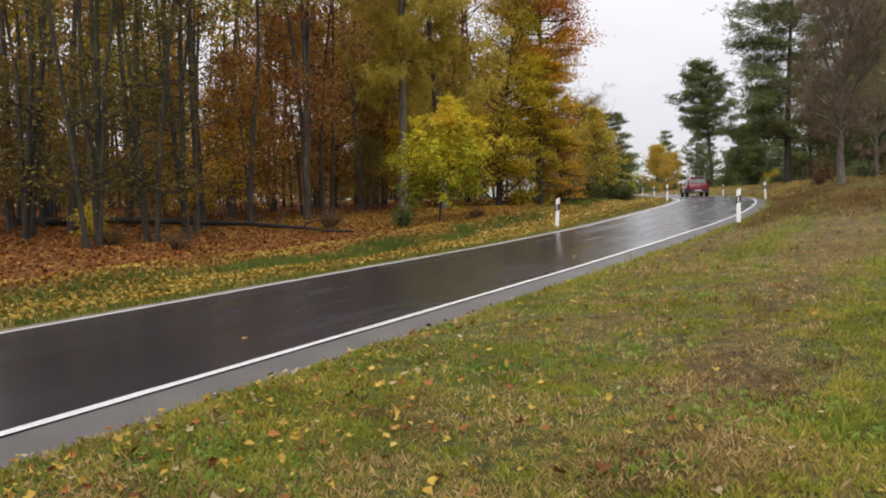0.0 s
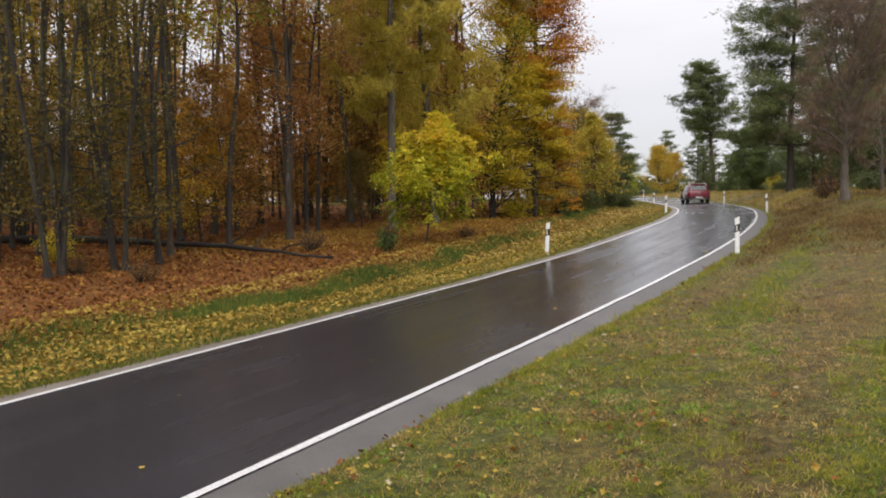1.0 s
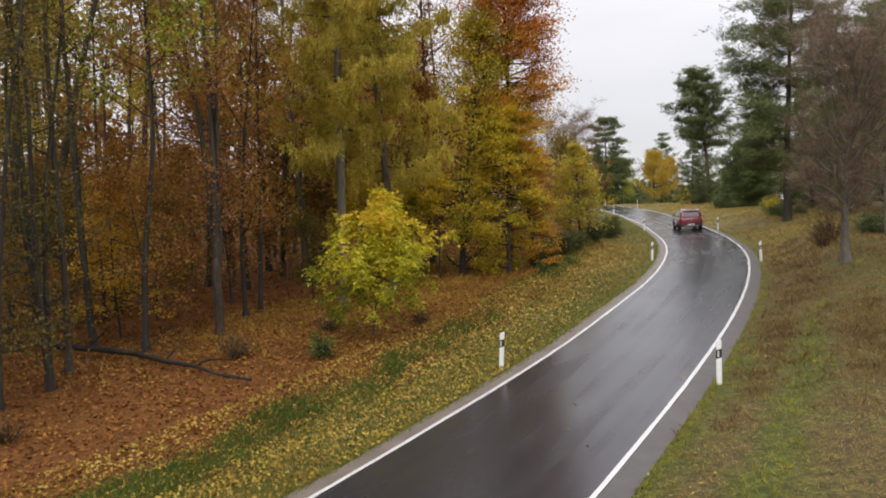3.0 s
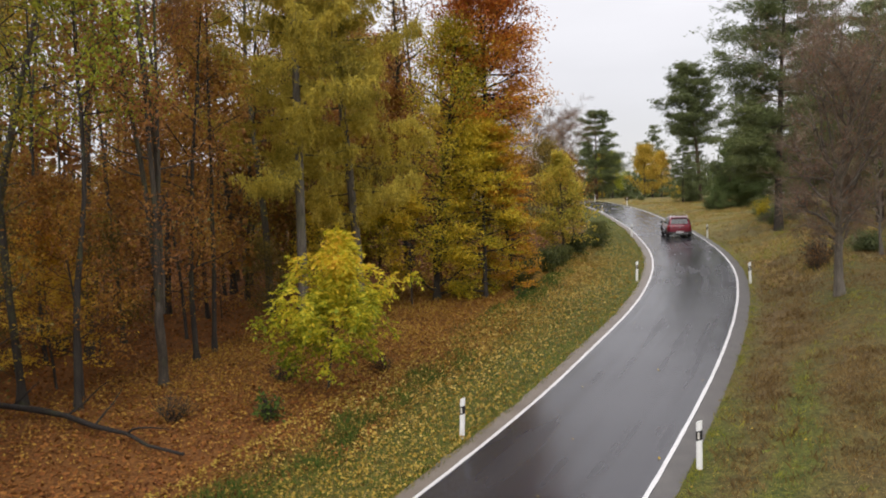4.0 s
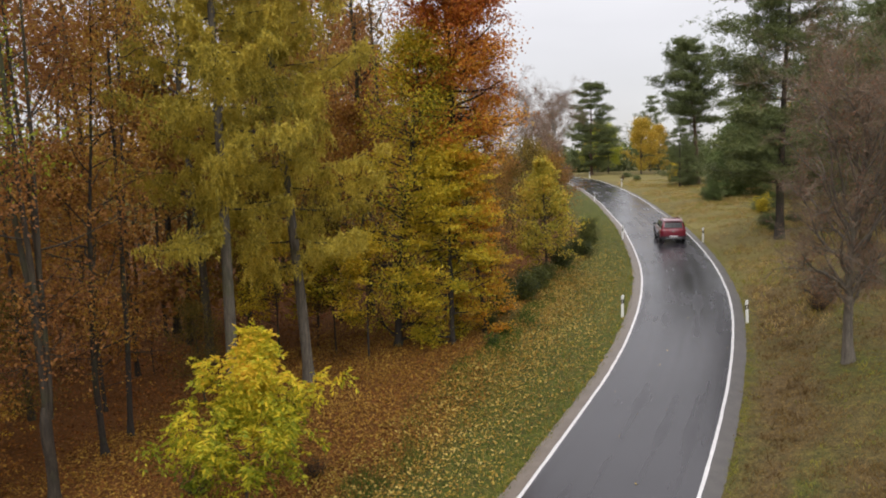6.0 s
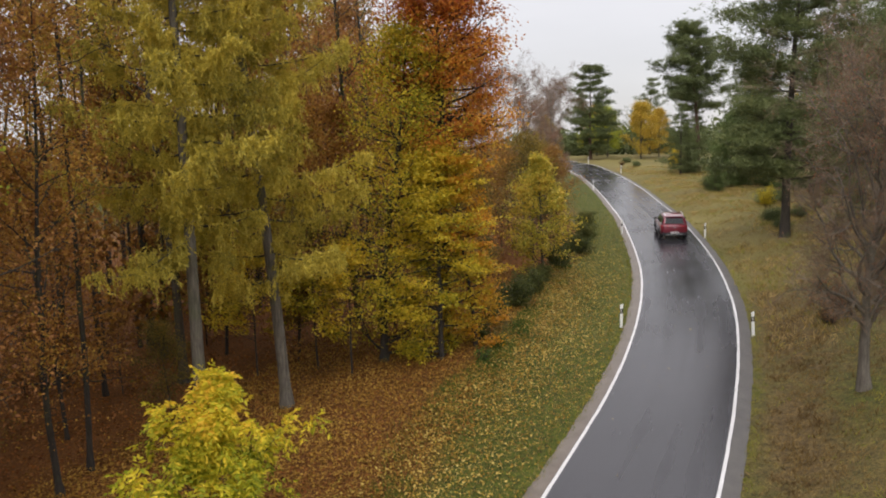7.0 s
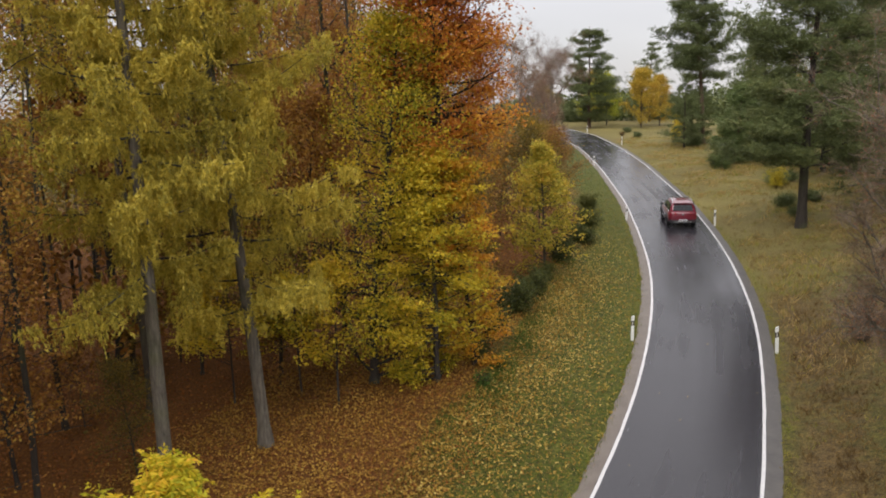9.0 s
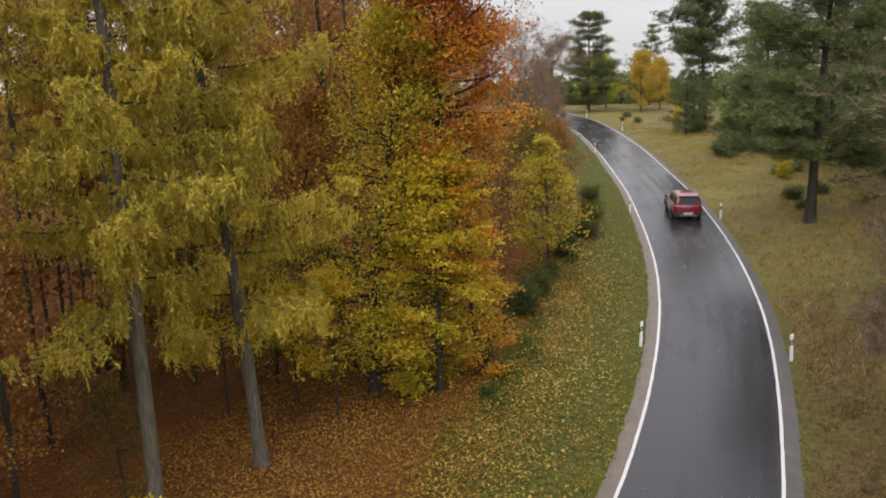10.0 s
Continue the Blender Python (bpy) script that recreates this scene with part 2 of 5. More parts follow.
def sstep(a, b, v):
    u = np.clip((np.asarray(v, float) - a) / (b - a), 0, 1)
    return u * u * (3 - 2 * u)


def wave(x, y, s, seed=0.0):
    """Smooth cheap unevenness between -1 and 1."""
    x, y = np.asarray(x) / s + seed * 7.3, np.asarray(y) / s - seed * 3.1
    return (np.sin(x * 1.7 + 1.3 * np.sin(y * 1.1)) + np.sin(y * 2.3 + 1.1 * np.sin(x * 1.9 + seed)) + np.sin((x + y) * 3.1 + seed)) / 3


def strip(x, y):
    """Browner and greener strips of the meadow, roughly along the road."""
    o = offset(x, y) + 0.14 * wave(x, y, 3.5, 5) + 0.05 * wave(x, y, 0.8, 3)
    track = -0.75 * np.exp(-((o - 4.45) / 0.36) ** 2) + 0.30 * np.exp(-((o - 3.65) / 0.35) ** 2) + 0.45 * np.exp(-((o - 5.8) / 0.75) ** 2) - 0.55 * np.exp(-((o - 7.9) / 0.8) ** 2)
    bend = 0.50 * np.exp(-((o - 3.9) / 1.0) ** 2) - 0.20 * np.exp(-((o - 6.4) / 1.0) ** 2)
    verge = -0.30 * np.exp(-((o - 2.75) / 0.35) ** 2)
    near_by = 0.60 * np.exp(-((o - 5.75) / 0.42) ** 2) - 1.0 * np.exp(-((o - 6.75) / 0.5) ** 2) - 0.25 * np.exp(-((o - 3.4) / 0.7) ** 2) + 0.25 * wave(x, y, 0.7, 17)
    return near_by * sstep(13, 9, y) + track * sstep(9, 14, y) * sstep(33, 27, y) + bend * sstep(28, 33, y) * sstep(60, 46, y) + verge + 0.26 * wave(x, y, 5, 6) + 0.16 * wave(x, y, 1.3, 7)


BANK_Y = np.array([-60, 8, 18, 26, 35, 46, 64, 100, 130, 200.0])
BANK_Z = np.array([.15, .2, .35, .6, 1.15, 1.05, .85, .35, .2, .1])


def road_z(x, y):
    o = offset(x, y)
    return smooth(y, KY, KZ) + np.interp(y, [13, 20, 36], [0.050, 0.060, 0.014]) * np.clip(o, -3.2, 3.2)


def height(x, y):
    """The ground: the road's bed, a shallow ditch on its forest side, a bank on its meadow side."""
    x, y = np.asarray(x, float), np.asarray(y, float)
    o = offset(x, y)
    z = road_z(x, y)
    half = road_half(y) / np.sqrt(1 + lean_of(y) ** 2)
    z = z - 0.08 * sstep(half + np.where(o > 0, 0.62, 0.5), half + np.where(o > 0, 0.36, 0.2), np.abs(o))
    z = z + smooth(y, BANK_Y, BANK_Z) * sstep(2.7, 7.0, o)
    z = z - 0.22 * sstep(-3.4, -5.0, o) * sstep(-7.2, -5.4, o)
    rough = sstep(3.0, 5.0, np.abs(o))
    z = z + rough * (0.05 * wave(x, y, 2.3, 1) + 0.10 * wave(x, y, 7.0, 2)) * (np.abs(x) < 150)
    far = sstep(150, 900, np.hypot(x, y - 60))
    return z + far * 10 * wave(x, y, 260.0, 3)


def hz(x, y):
    return float(height(x, y))


def mesh_from(name, verts, faces, material, smooth_shade=False):
    me = bpy.data.meshes.new(name)
    me.from_pydata(verts, [], faces)
    me.materials.append(material)
    if smooth_shade:
        me.polygons.foreach_set("use_smooth", [True] * len(me.polygons))
    me.update()
    return me


def part(name, bm, material, parent, label=""):
    """A bmesh or a mesh as one object under a thing or part."""
    if isinstance(bm, bmesh.types.BMesh):
        me = bpy.data.meshes.new(name)
        bm.to_mesh(me)
        bm.free()
        me.materials.append(material)
    else:
        me = bm
    ob = new(name, me)
    ob.parent = parent
    if label:
        tagged(ob, label)
    return ob


# ---- ground ----
def axis_steps(lo, hi, step, out_lo, out_hi):
    a = list(np.arange(lo, hi + 0.01, step))
    s, v, before = step, lo, []
    while v > out_lo:
        s *= 1.35
        v -= s
        before.append(v)
    s, v, after = step, hi, []
    while v < out_hi:
        s *= 1.35
        v += s
        after.append(v)
    return np.array(before[::-1] + a + after)


def litter_edge(y):
    """Where the forest's leaf carpet gives way to the verge."""
    return -6.0 - 2.0 * sstep(22, 8, y) - 1.7 * sstep(36, 44, y) * sstep(64, 56, y)


def build_ground():
    gx = axis_steps(-30, 45, 0.5, -2500, 2500)
    gy = axis_steps(-6, 130, 0.5, -900, 3500)
    X, Y = np.meshgrid(gx, gy)
    H = height(X, Y)
    nx, ny = len(gx), len(gy)
    verts = np.stack([X.ravel(), Y.ravel(), H.ravel()], 1)
    i = (np.arange(ny - 1)[:, None] * nx + np.arange(nx - 1)[None, :]).ravel()
    faces = np.stack([i, i + 1, i + nx + 1, i + nx], 1)
    m, n, l, b = mat("ground_soil_grass_and_litter")
    att = n.new("ShaderNodeAttribute")
    att.attribute_name = "zone"
    sep = n.new("ShaderNodeSeparateColor")
    l.new(att.outputs["Color"], sep.inputs[0])
    fine, mid, big = tex_noise(n, l, 14, 8, 0.7), tex_noise(n, l, 1.6, 5, 0.6), tex_noise(n, l, 0.22, 4)
    g = ramp(n, [(0.32, (0.020, 0.029, 0.005)), (0.5, (0.060, 0.070, 0.010)), (0.66, (0.13, 0.125, 0.021))])
    dry = ramp(n, [(0.32, (0.034, 0.021, 0.009)), (0.5, (0.088, 0.058, 0.021)), (0.66, (0.17, 0.118, 0.044))])
    lit = ramp(n, [(0.28, (0.036, 0.014, 0.005)), (0.45, (0.106, 0.041, 0.009)), (0.6, (0.18, 0.073, 0.013)), (0.75, (0.25, 0.122, 0.024))])
    yel = ramp(n, [(0.3, (0.052, 0.041, 0.009)), (0.5, (0.112, 0.082, 0.014)), (0.72, (0.20, 0.135, 0.021))])
    for r in (g, dry, lit, yel):
        l.new(fine.outputs["Fac"], r.inputs[0])
    mm = ramp(n, [(0.42, (0, 0, 0)), (0.6, (1, 1, 1))])
    l.new(mid.outputs["Fac"], mm.inputs[0])
    bb = ramp(n, [(0.4, (0, 0, 0)), (0.62, (1, 1, 1))])
    l.new(big.outputs["Fac"], bb.inputs[0])
    patch = mathn(n, l, 'MULTIPLY', mathn(n, l, 'ADD', mm.outputs[0], bb.outputs[0]), 0.5)
    dryness = mathn(n, l, 'ADD', mathn(n, l, 'MULTIPLY', patch, 0.8), mathn(n, l, 'SUBTRACT', sep.outputs["Blue"], 0.4))
    n[-1].use_clamp = True
    for nd in n:
        if nd.type == 'MATH' and nd.operation == 'ADD':
            nd.use_clamp = True
    c = mixcol(n, l, dryness, g.outputs[0], dry.outputs[0])
    tuft = tex_noise(n, l, 4.5, 6, 0.7)
    tr = ramp(n, [(0.34, (0.55, 0.52, 0.5)), (0.5, (1.0, 1.0, 1.0)), (0.64, (1.45, 1.4, 1.2))])
    l.new(tuft.outputs["Fac"], tr.inputs[0])
    c = mixcol(n, l, 1.0, c, tr.outputs[0], 'MULTIPLY')
    yk = mathn(n, l, 'MULTIPLY', sep.outputs["Green"], mathn(n, l, 'MULTIPLY_ADD', mm.outputs[0], 0.6))
    n[-2].inputs[2].default_value = 0.4
    c = mixcol(n, l, yk, c, yel.outputs[0])
    hay = ramp(n, [(0.3, (0.078, 0.066, 0.017)), (0.5, (0.165, 0.136, 0.038)), (0.7, (0.29, 0.23, 0.08))])
    l.new(fine.outputs["Fac"], hay.inputs[0])
    c = mixcol(n, l, att.outputs["Alpha"], c, hay.outputs[0])
    c = mixcol(n, l, sep.outputs["Red"], c, lit.outputs[0])
    l.new(c, b.inputs["Base Color"])
    b.inputs["Roughness"].default_value = 0.9
    b.inputs["Specular IOR Level"].default_value = 0.25
    bump(n, l, fine.outputs["Fac"], b, 0.9, 0.05)
    me = mesh_from("ground", verts.tolist(), faces.tolist(), m, True)
    O = offset(X, Y)
    edge = litter_edge(Y) - 1.2 * wave(X, Y, 5, 4)
    litter = sstep(0.8, -0.8, O - edge) * sstep(100, 70, Y)
    yellow = sstep(-2.2, -3.2, O) * (0.85 * sstep(34, 14, Y) + 0.05) * sstep(80, 60, Y) 
    dryz = np.where(O > 0, 0.42 + 0.33 * sstep(22, 34, Y) + strip(X, Y) - 0.05 * sstep(42, 60, Y), 0.05 + 0.1 * wave(X, Y, 6, 6))
    straw = (O > 2) * sstep(44, 62, Y) * np.clip(0.62 + 0.3 * wave(X, Y, 6, 9) + 0.2 * wave(X, Y, 2.0, 3), 0, 1)
    col = np.stack([litter, yellow * (1 - litter), np.clip(dryz, 0, 1), straw], -1).reshape(-1)
    a = me.color_attributes.new("zone", 'FLOAT_COLOR', 'POINT')
    a.data.foreach_set("color", col.astype(np.float32))
    return tagged(new("ground", me), "autumn grass verges, meadow and leaf-covered forest floor on a slope", "ground", kind="structure")


build_ground()


# ---- road ----
def road_strip(name, o1, o2, lift, material, cross=2, y0=-60.0, y1=230.0, wob1=0.0, wob2=0.0, step=0.25, drop=(0.0, 0.0)):
    """A strip along the road between two offsets, each a multiple of the half width plus metres."""
    ys = np.arange(y0, y1, step)
    c, s = road_centre(ys), lean_of(ys)
    nrm = np.sqrt(1 + s * s)
    half = road_half(ys) / nrm
    verts, rows = [], []
    for k in range(cross + 1):
        u = k / cross
        o = (half * o1[0] + o1[1] + wob1 * (wave(ys, ys * .3, 0.9, 1) + 0.6 * wave(ys, ys * .3, 0.3, 4))) * (1 - u) + (half * o2[0] + o2[1] + wob2 * (wave(ys, ys * .7, 1.1, 2) + 0.7 * wave(ys, ys * .3, 0.35, 4))) * u
        x, y = c + o / nrm, ys - o * s / nrm
        z = road_z(x, y) + lift - drop[0] * (1 - u) - drop[1] * u
        rows.append(np.stack([x, y, z], 1))
    V = np.stack(rows, 1).reshape(-1, 3)
    w = cross + 1
    i = (np.arange(len(ys) - 1)[:, None] * w + np.arange(cross)[None, :]).ravel()
    me = mesh_from(name, V.tolist(), np.stack([i, i + 1, i + w + 1, i + w], 1).tolist(), material, True)
    lane = np.stack([np.tile(np.linspace(-1, 1, w), len(ys)), np.repeat(ys, w), np.zeros(len(ys) * w)], 1)
    a = me.attributes.new("lane", 'FLOAT_VECTOR', 'POINT')
    a.data.foreach_set("vector", lane.astype(np.float32).ravel())
    return me


def asphalt_material():
    m, n, l, b = mat("wet_asphalt")
    fine, mid, big = tex_noise(n, l, 90, 4, 0.7), tex_noise(n, l, 0.22, 2, 0.5), tex_noise(n, l, 0.25, 4)
    r = ramp(n, [(0.3, (0.0165, 0.0155, 0.0185)), (0.7, (0.034, 0.032, 0.0375))])
    l.new(fine.outputs["Fac"], r.inputs[0])
    r2 = ramp(n, [(0.35, (0.88, 0.88, 0.88)), (0.65, (1.06, 1.05, 1.04))])
    l.new(big.outputs["Fac"], r2.inputs[0])
    l.new(mixcol(n, l, 1.0, r.outputs[0], r2.outputs[0], 'MULTIPLY'), b.inputs["Base Color"])
    # streaks along the lanes where tyres pressed the water aside
    att = n.new("ShaderNodeAttribute")
    att.attribute_name = "lane"
    mp = n.new("ShaderNodeMapping")
    mp.inputs["Scale"].default_value = (5.0, 0.07, 1.0)
    l.new(att.outputs["Vector"], mp.inputs[0])
    st = n.new("ShaderNodeTexNoise")
    st.inputs["Scale"].default_value, st.inputs["Detail"].default_value = 1.0, 2.5
    l.new(mp.outputs[0], st.inputs["Vector"])
    both = mathn(n, l, 'MULTIPLY', mathn(n, l, 'ADD', mid.outputs["Fac"], st.outputs["Fac"]), 0.5)
    rr = ramp(n, [(0.38, (0.17,) * 3), (0.5, (0.23,) * 3), (0.62, (0.33,) * 3)])
    l.new(both, rr.inputs[0])
    l.new(rr.outputs[0], b.inputs["Roughness"])
    b.inputs["IOR"].default_value = 1.42
    bump(n, l, fine.outputs["Fac"], b, 0.12, 0.004)
    return m


def shoulder_material(name, dark, mid_c, light, tint):
    m, n, l, b = mat(name)
    fine, mid = tex_noise(n, l, 60, 5, 0.75), tex_noise(n, l, 1.8, 5, 0.6)
    r = ramp(n, [(0.3, dark), (0.6, mid_c), (0.8, light)])
    l.new(fine.outputs["Fac"], r.inputs[0])
    r2 = ramp(n, [(0.35, tint), (0.65, (1.0, 0.96, 0.9))])
    l.new(mid.outputs["Fac"], r2.inputs[0])
    l.new(mixcol(n, l, 1.0, r.outputs[0], r2.outputs[0], 'MULTIPLY'), b.inputs["Base Color"])
    b.inputs["Roughness"].default_value = 0.55
    bump(n, l, fine.outputs["Fac"], b, 0.4, 0.01)
    return m


def line_material():
    m, n, l, b = mat("white_road_paint")
    t = tex_noise(n, l, 45, 6, 0.8)
    r = ramp(n, [(0.34, (0.20, 0.195, 0.19)), (0.46, (0.50, 0.49, 0.48)), (0.7, (0.70, 0.69, 0.68))])
    l.new(t.outputs["Fac"], r.inputs[0])
    l.new(r.outputs[0], b.inputs["Base Color"])
    b.inputs["Roughness"].default_value = 0.4
    return m


ASPHALT, LINE = asphalt_material(), line_material()
SHOULDER = shoulder_material("worn_grey_shoulder", (0.05, 0.047, 0.047), (0.10, 0.094, 0.09), (0.16, 0.145, 0.13), (0.68, 0.66, 0.64))
GRAVEL = shoulder_material("tan_gravel_shoulder", (0.092, 0.079, 0.068), (0.182, 0.158, 0.136), (0.29, 0.255, 0.225), (0.74, 0.69, 0.63))
road = tagged(new("road", road_strip("road", (-1, -0.06), (1, 0.06), 0.03, ASPHALT, 6)), "wet dark grey asphalt country road bending uphill", "road", kind="structure")
part("edge_line", road_strip("edge_line", (-1, -0.05), (-1, 0.05), 0.036, LINE, 1, wob1=0.007, wob2=0.007), LINE, road, "white painted edge line")
part("edge_line", road_strip("edge_line", (1, -0.05), (1, 0.05), 0.036, LINE, 1, wob1=0.007, wob2=0.007), LINE, road, "white painted edge line")
part("shoulder", road_strip("shoulder", (-1, -0.50), (-1, -0.05), 0.028, GRAVEL, 3, wob1=0.05, drop=(0.02, 0)), GRAVEL, road, "narrow tan gravel shoulder")
part("shoulder", road_strip("shoulder", (1, 0.05), (1, 0.50), 0.026, SHOULDER, 4, wob2=0.018, drop=(0, 0.055)), SHOULDER, road, "grey worn asphalt shoulder")


# ---- trees ----
def tubes(paths):
    """Tapered tubes: (points, radii, sides) each. Returns vertices and faces."""
    verts, faces = [], []
    for pts, radii, sides in paths:
        pts = np.asarray(pts, float)
        d = np.gradient(pts, axis=0)
        d /= np.linalg.norm(d, axis=1)[:, None] + 1e-9
        ref = np.where(np.abs(d[:, 2:3]) > 0.9, np.array([[1.0, 0, 0]]), np.array([[0, 0, 1.0]]))
        a = np.cross(d, ref)
        a /= np.linalg.norm(a, axis=1)[:, None] + 1e-9
        b = np.cross(d, a)
        start = len(verts)
        ang = np.arange(sides) * 2 * math.pi / sides
        for p, aa, bb, r in zip(pts, a, b, radii):
            verts.extend((p + r * (math.cos(t) * aa + math.sin(t) * bb)).tolist() for t in ang)
        for k in range(len(pts) - 1):
            for j in range(sides):
                j2 = (j + 1) % sides
                faces.append((start + k * sides + j, start + k * sides + j2, start + (k + 1) * sides + j2, start + (k + 1) * sides + j))
        faces.append(tuple(start + (len(pts) - 1) * sides + j for j in range(sides)))
    return verts, faces


def stem(rng, start, way, length, nseg, wander=0.12, lift=0.0):
    """A wandering polyline that bends up (lift) or down (minus)."""
    p, d = np.array(start, float), np.array(way, float)
    d /= np.linalg.norm(d)
    pts = [p.copy()]
    for _ in range(nseg):
        d = d + rng.normal(0, wander, 3) + np.array([0, 0, lift])
        d /= np.linalg.norm(d)
        p = p + d * length / nseg
        pts.append(p.copy())
    return np.array(pts)


def unit(v):
    return v / (np.linalg.norm(v, axis=1)[:, None] + 1e-9)


def leaf_mesh(name, rng, pos, size, material, up=0.6, aspect=0.6, fold=0.25, way=None):
    """Small folded leaves at the given places: a base, two sides and a tip each."""
    n = len(pos)
    nrm = unit(rng.normal(0, 1, (n, 3)) + np.array([0, 0, up]))
    along = unit(np.cross(nrm, rng.normal(0, 1, (n, 3)))) if way is None else unit(way)
    side = unit(np.cross(along, nrm))
    nrm = np.cross(side, along)
    s = (size * rng.uniform(0.6, 1.35, n))[:, None]
    base, tip = pos - along * s * 0.5, pos + along * s * 0.5
    mid = pos + nrm * s * fold * rng.uniform(-0.6, 0.6, n)[:, None]
    v = np.stack([base, mid + side * s * aspect * 0.5, tip, mid - side * s * aspect * 0.5], 1).reshape(-1, 3)
    f = np.arange(n * 4).reshape(-1, 4)
    return mesh_from(name, v.tolist(), f.tolist(), material)


def spray_mesh(name, rng, anchors, sprays, rachis, leaf, material, droop=0.35, pairs=4, aspect=0.42, jitter=0.06):
    """Pinnate leaves: pairs of leaflets along a drooping stalk that points away from the stem, and one at its tip."""
    a = anchors[rng.integers(0, len(anchors), sprays)] + rng.normal(0, jitter, (sprays, 3))
    out = a * np.array([1.0, 1.0, 0.0])
    way = unit(unit(out) * rng.uniform(0.2, 1.0, sprays)[:, None] + rng.normal(0, 0.5, (sprays, 3)) + np.array([0, 0, -droop]))
    side = unit(np.cross(way, np.array([0, 0, 1.0])) + rng.normal(0, 0.15, (sprays, 3)))
    ln = rachis * rng.uniform(0.6, 1.2, sprays)[:, None]
    pos, dirs = [], []
    for k in range(pairs):
        u = (k + 0.8) / pairs
        sag = np.array([0, 0, -0.25]) * u * u
        for sg in (1, -1):
            d = unit(way * 0.55 + side * sg + np.array([0, 0, -0.25]) + rng.normal(0, 0.18, (sprays, 3)))
            pos.append(a + (way * u + sag) * ln + d * leaf * 0.5)
            dirs.append(d)
    pos.append(a + (way * 1.1 + np.array([0, 0, -0.28])) * ln)
    dirs.append(unit(way + np.array([0, 0, -0.4])))
    return leaf_mesh(name, rng, np.concatenate(pos), leaf, material, aspect=aspect, fold=0.2, way=np.concatenate(dirs))


def scatter(rng, anchors, count, spread, plate=0.7):
    a = anchors[rng.integers(0, len(anchors), count)]
    p = a + rng.normal(0, 1, (count, 3)) * np.array([spread, spread, spread * plate])
    return p


def tree_of(name, trunk_me, crown_me, label, category="tree", crown_label="", extra=()):
    ob = new(name)
    part("trunk", trunk_me, None, ob)
    if crown_me:
        part("crown", crown_me, None, ob, crown_label)
    for nm, me, lb in extra:
        part(nm, me, None, ob, lb)
    return tagged(ob, label, category)


def broadleaf(name, seed, H, r, crown_base, crown_r, n_limb, leaves, leaf_size, leafmat, bark, label, stems=1, spread=0.35,
              shape=0.75, low_twigs=0, lean=(0, 0), flat=0.35, crown_label="", aspect=0.62, forks=4, profile=None, fork=0.0, plate=0.7, up=0.6, sprays=None, wander=0.034, apart=0.10):
    """A broadleaved tree: one or more stems, limbs that fork twice, leaves in clumps along the twigs."""
    rng = np.random.default_rng(seed)
    paths, anchors = [], []
    for k in range(stems):
        a0 = rng.uniform(0, 6.28)
        tilt = 0.0 if stems == 1 else rng.uniform(0.02, 0.075)
        h = H * (1 if k == 0 else rng.uniform(0.75, 1.0))
        rk = r * (1 if stems == 1 else rng.uniform(0.5, 0.8))
        start = (0.0 if stems == 1 else apart * math.cos(a0), 0.0 if stems == 1 else apart * math.sin(a0), -0.15)
        if fork:
            a0 = k * 6.28 / stems + rng.uniform(-0.4, 0.4)
            tilt, rk, start = rng.uniform(0.04, 0.10), r * rng.uniform(0.55, 0.72), (0.05 * math.cos(a0), 0.05 * math.sin(a0), fork * rng.uniform(0.7, 1.1))
            h -= start[2]
        t = stem(rng, start, (tilt * math.cos(a0) + lean[0], tilt * math.sin(a0) + lean[1], 1), h, 12, wander)
        u = np.linspace(0, 1, 13)
        rad = rk * (1 - 0.86 * u ** 0.9)
        rad *= rng.uniform(0.92, 1.08, 13)
        if not fork:
            rad[0] *= 1.6
            t[1] = t[0] + (t[1] - t[0]) * 0.45
        paths.append((t, rad, 9))
        for j in range(n_limb // stems):
            f = crown_base + (1 - crown_base) * ((j + rng.uniform(0, 1)) / (n_limb // stems)) ** 0.85
            f = min(f, 0.97)
            i = f * 12
            p = t[int(i)] * (1 - i % 1) + t[min(12, int(i) + 1)] * (i % 1)
            g = (f - crown_base) / (1 - crown_base)
            length = crown_r * (math.sin(math.pi * min(1, (g * 0.86 + 0.14)) ** shape) * 0.85 + 0.2) * rng.uniform(0.7, 1.15)
            az = rng.uniform(0, 6.28)
            el = flat + 0.55 * g + rng.uniform(-0.15, 0.25)
            if profile:
                length, el = float(np.interp(f, *profile)) * rng.uniform(0.7, 1.1), flat + 0.3 * g + rng.uniform(-0.1, 0.1)
            limb = stem(rng, p, (math.cos(az), math.sin(az), el), length, 6, 0.13, 0.05)
            rr = max(0.012, rk * (1 - 0.8 * f) * 0.42)
            paths.append((limb, np.linspace(rr, rr * 0.25, 7), 5))
            anchors.append(limb[3:])
            for q in range(forks):
                fi = rng.integers(2, 6)
                dirn = limb[fi] - limb[fi - 1]
                dirn = dirn / np.linalg.norm(dirn) + rng.normal(0, 0.55, 3)
                tw = stem(rng, limb[fi], dirn, length * rng.uniform(0.3, 0.55), 4, 0.2, 0.03)
                paths.append((tw, np.linspace(rr * 0.4, rr * 0.12, 5), 3))
                anchors.append(tw[1:])
        for j in range(low_twigs):
            p = t[0] + (t[12] - t[0]) * rng.uniform(0.12, crown_base)
            az = rng.uniform(0, 6.28)
            tw = stem(rng, p, (math.cos(az), math.sin(az), rng.uniform(-0.1, 0.6)), rng.uniform(0.6, 1.8), 4, 0.2)
            paths.append((tw, np.linspace(0.02, 0.006, 5), 3))
            anchors.append(tw[2:])
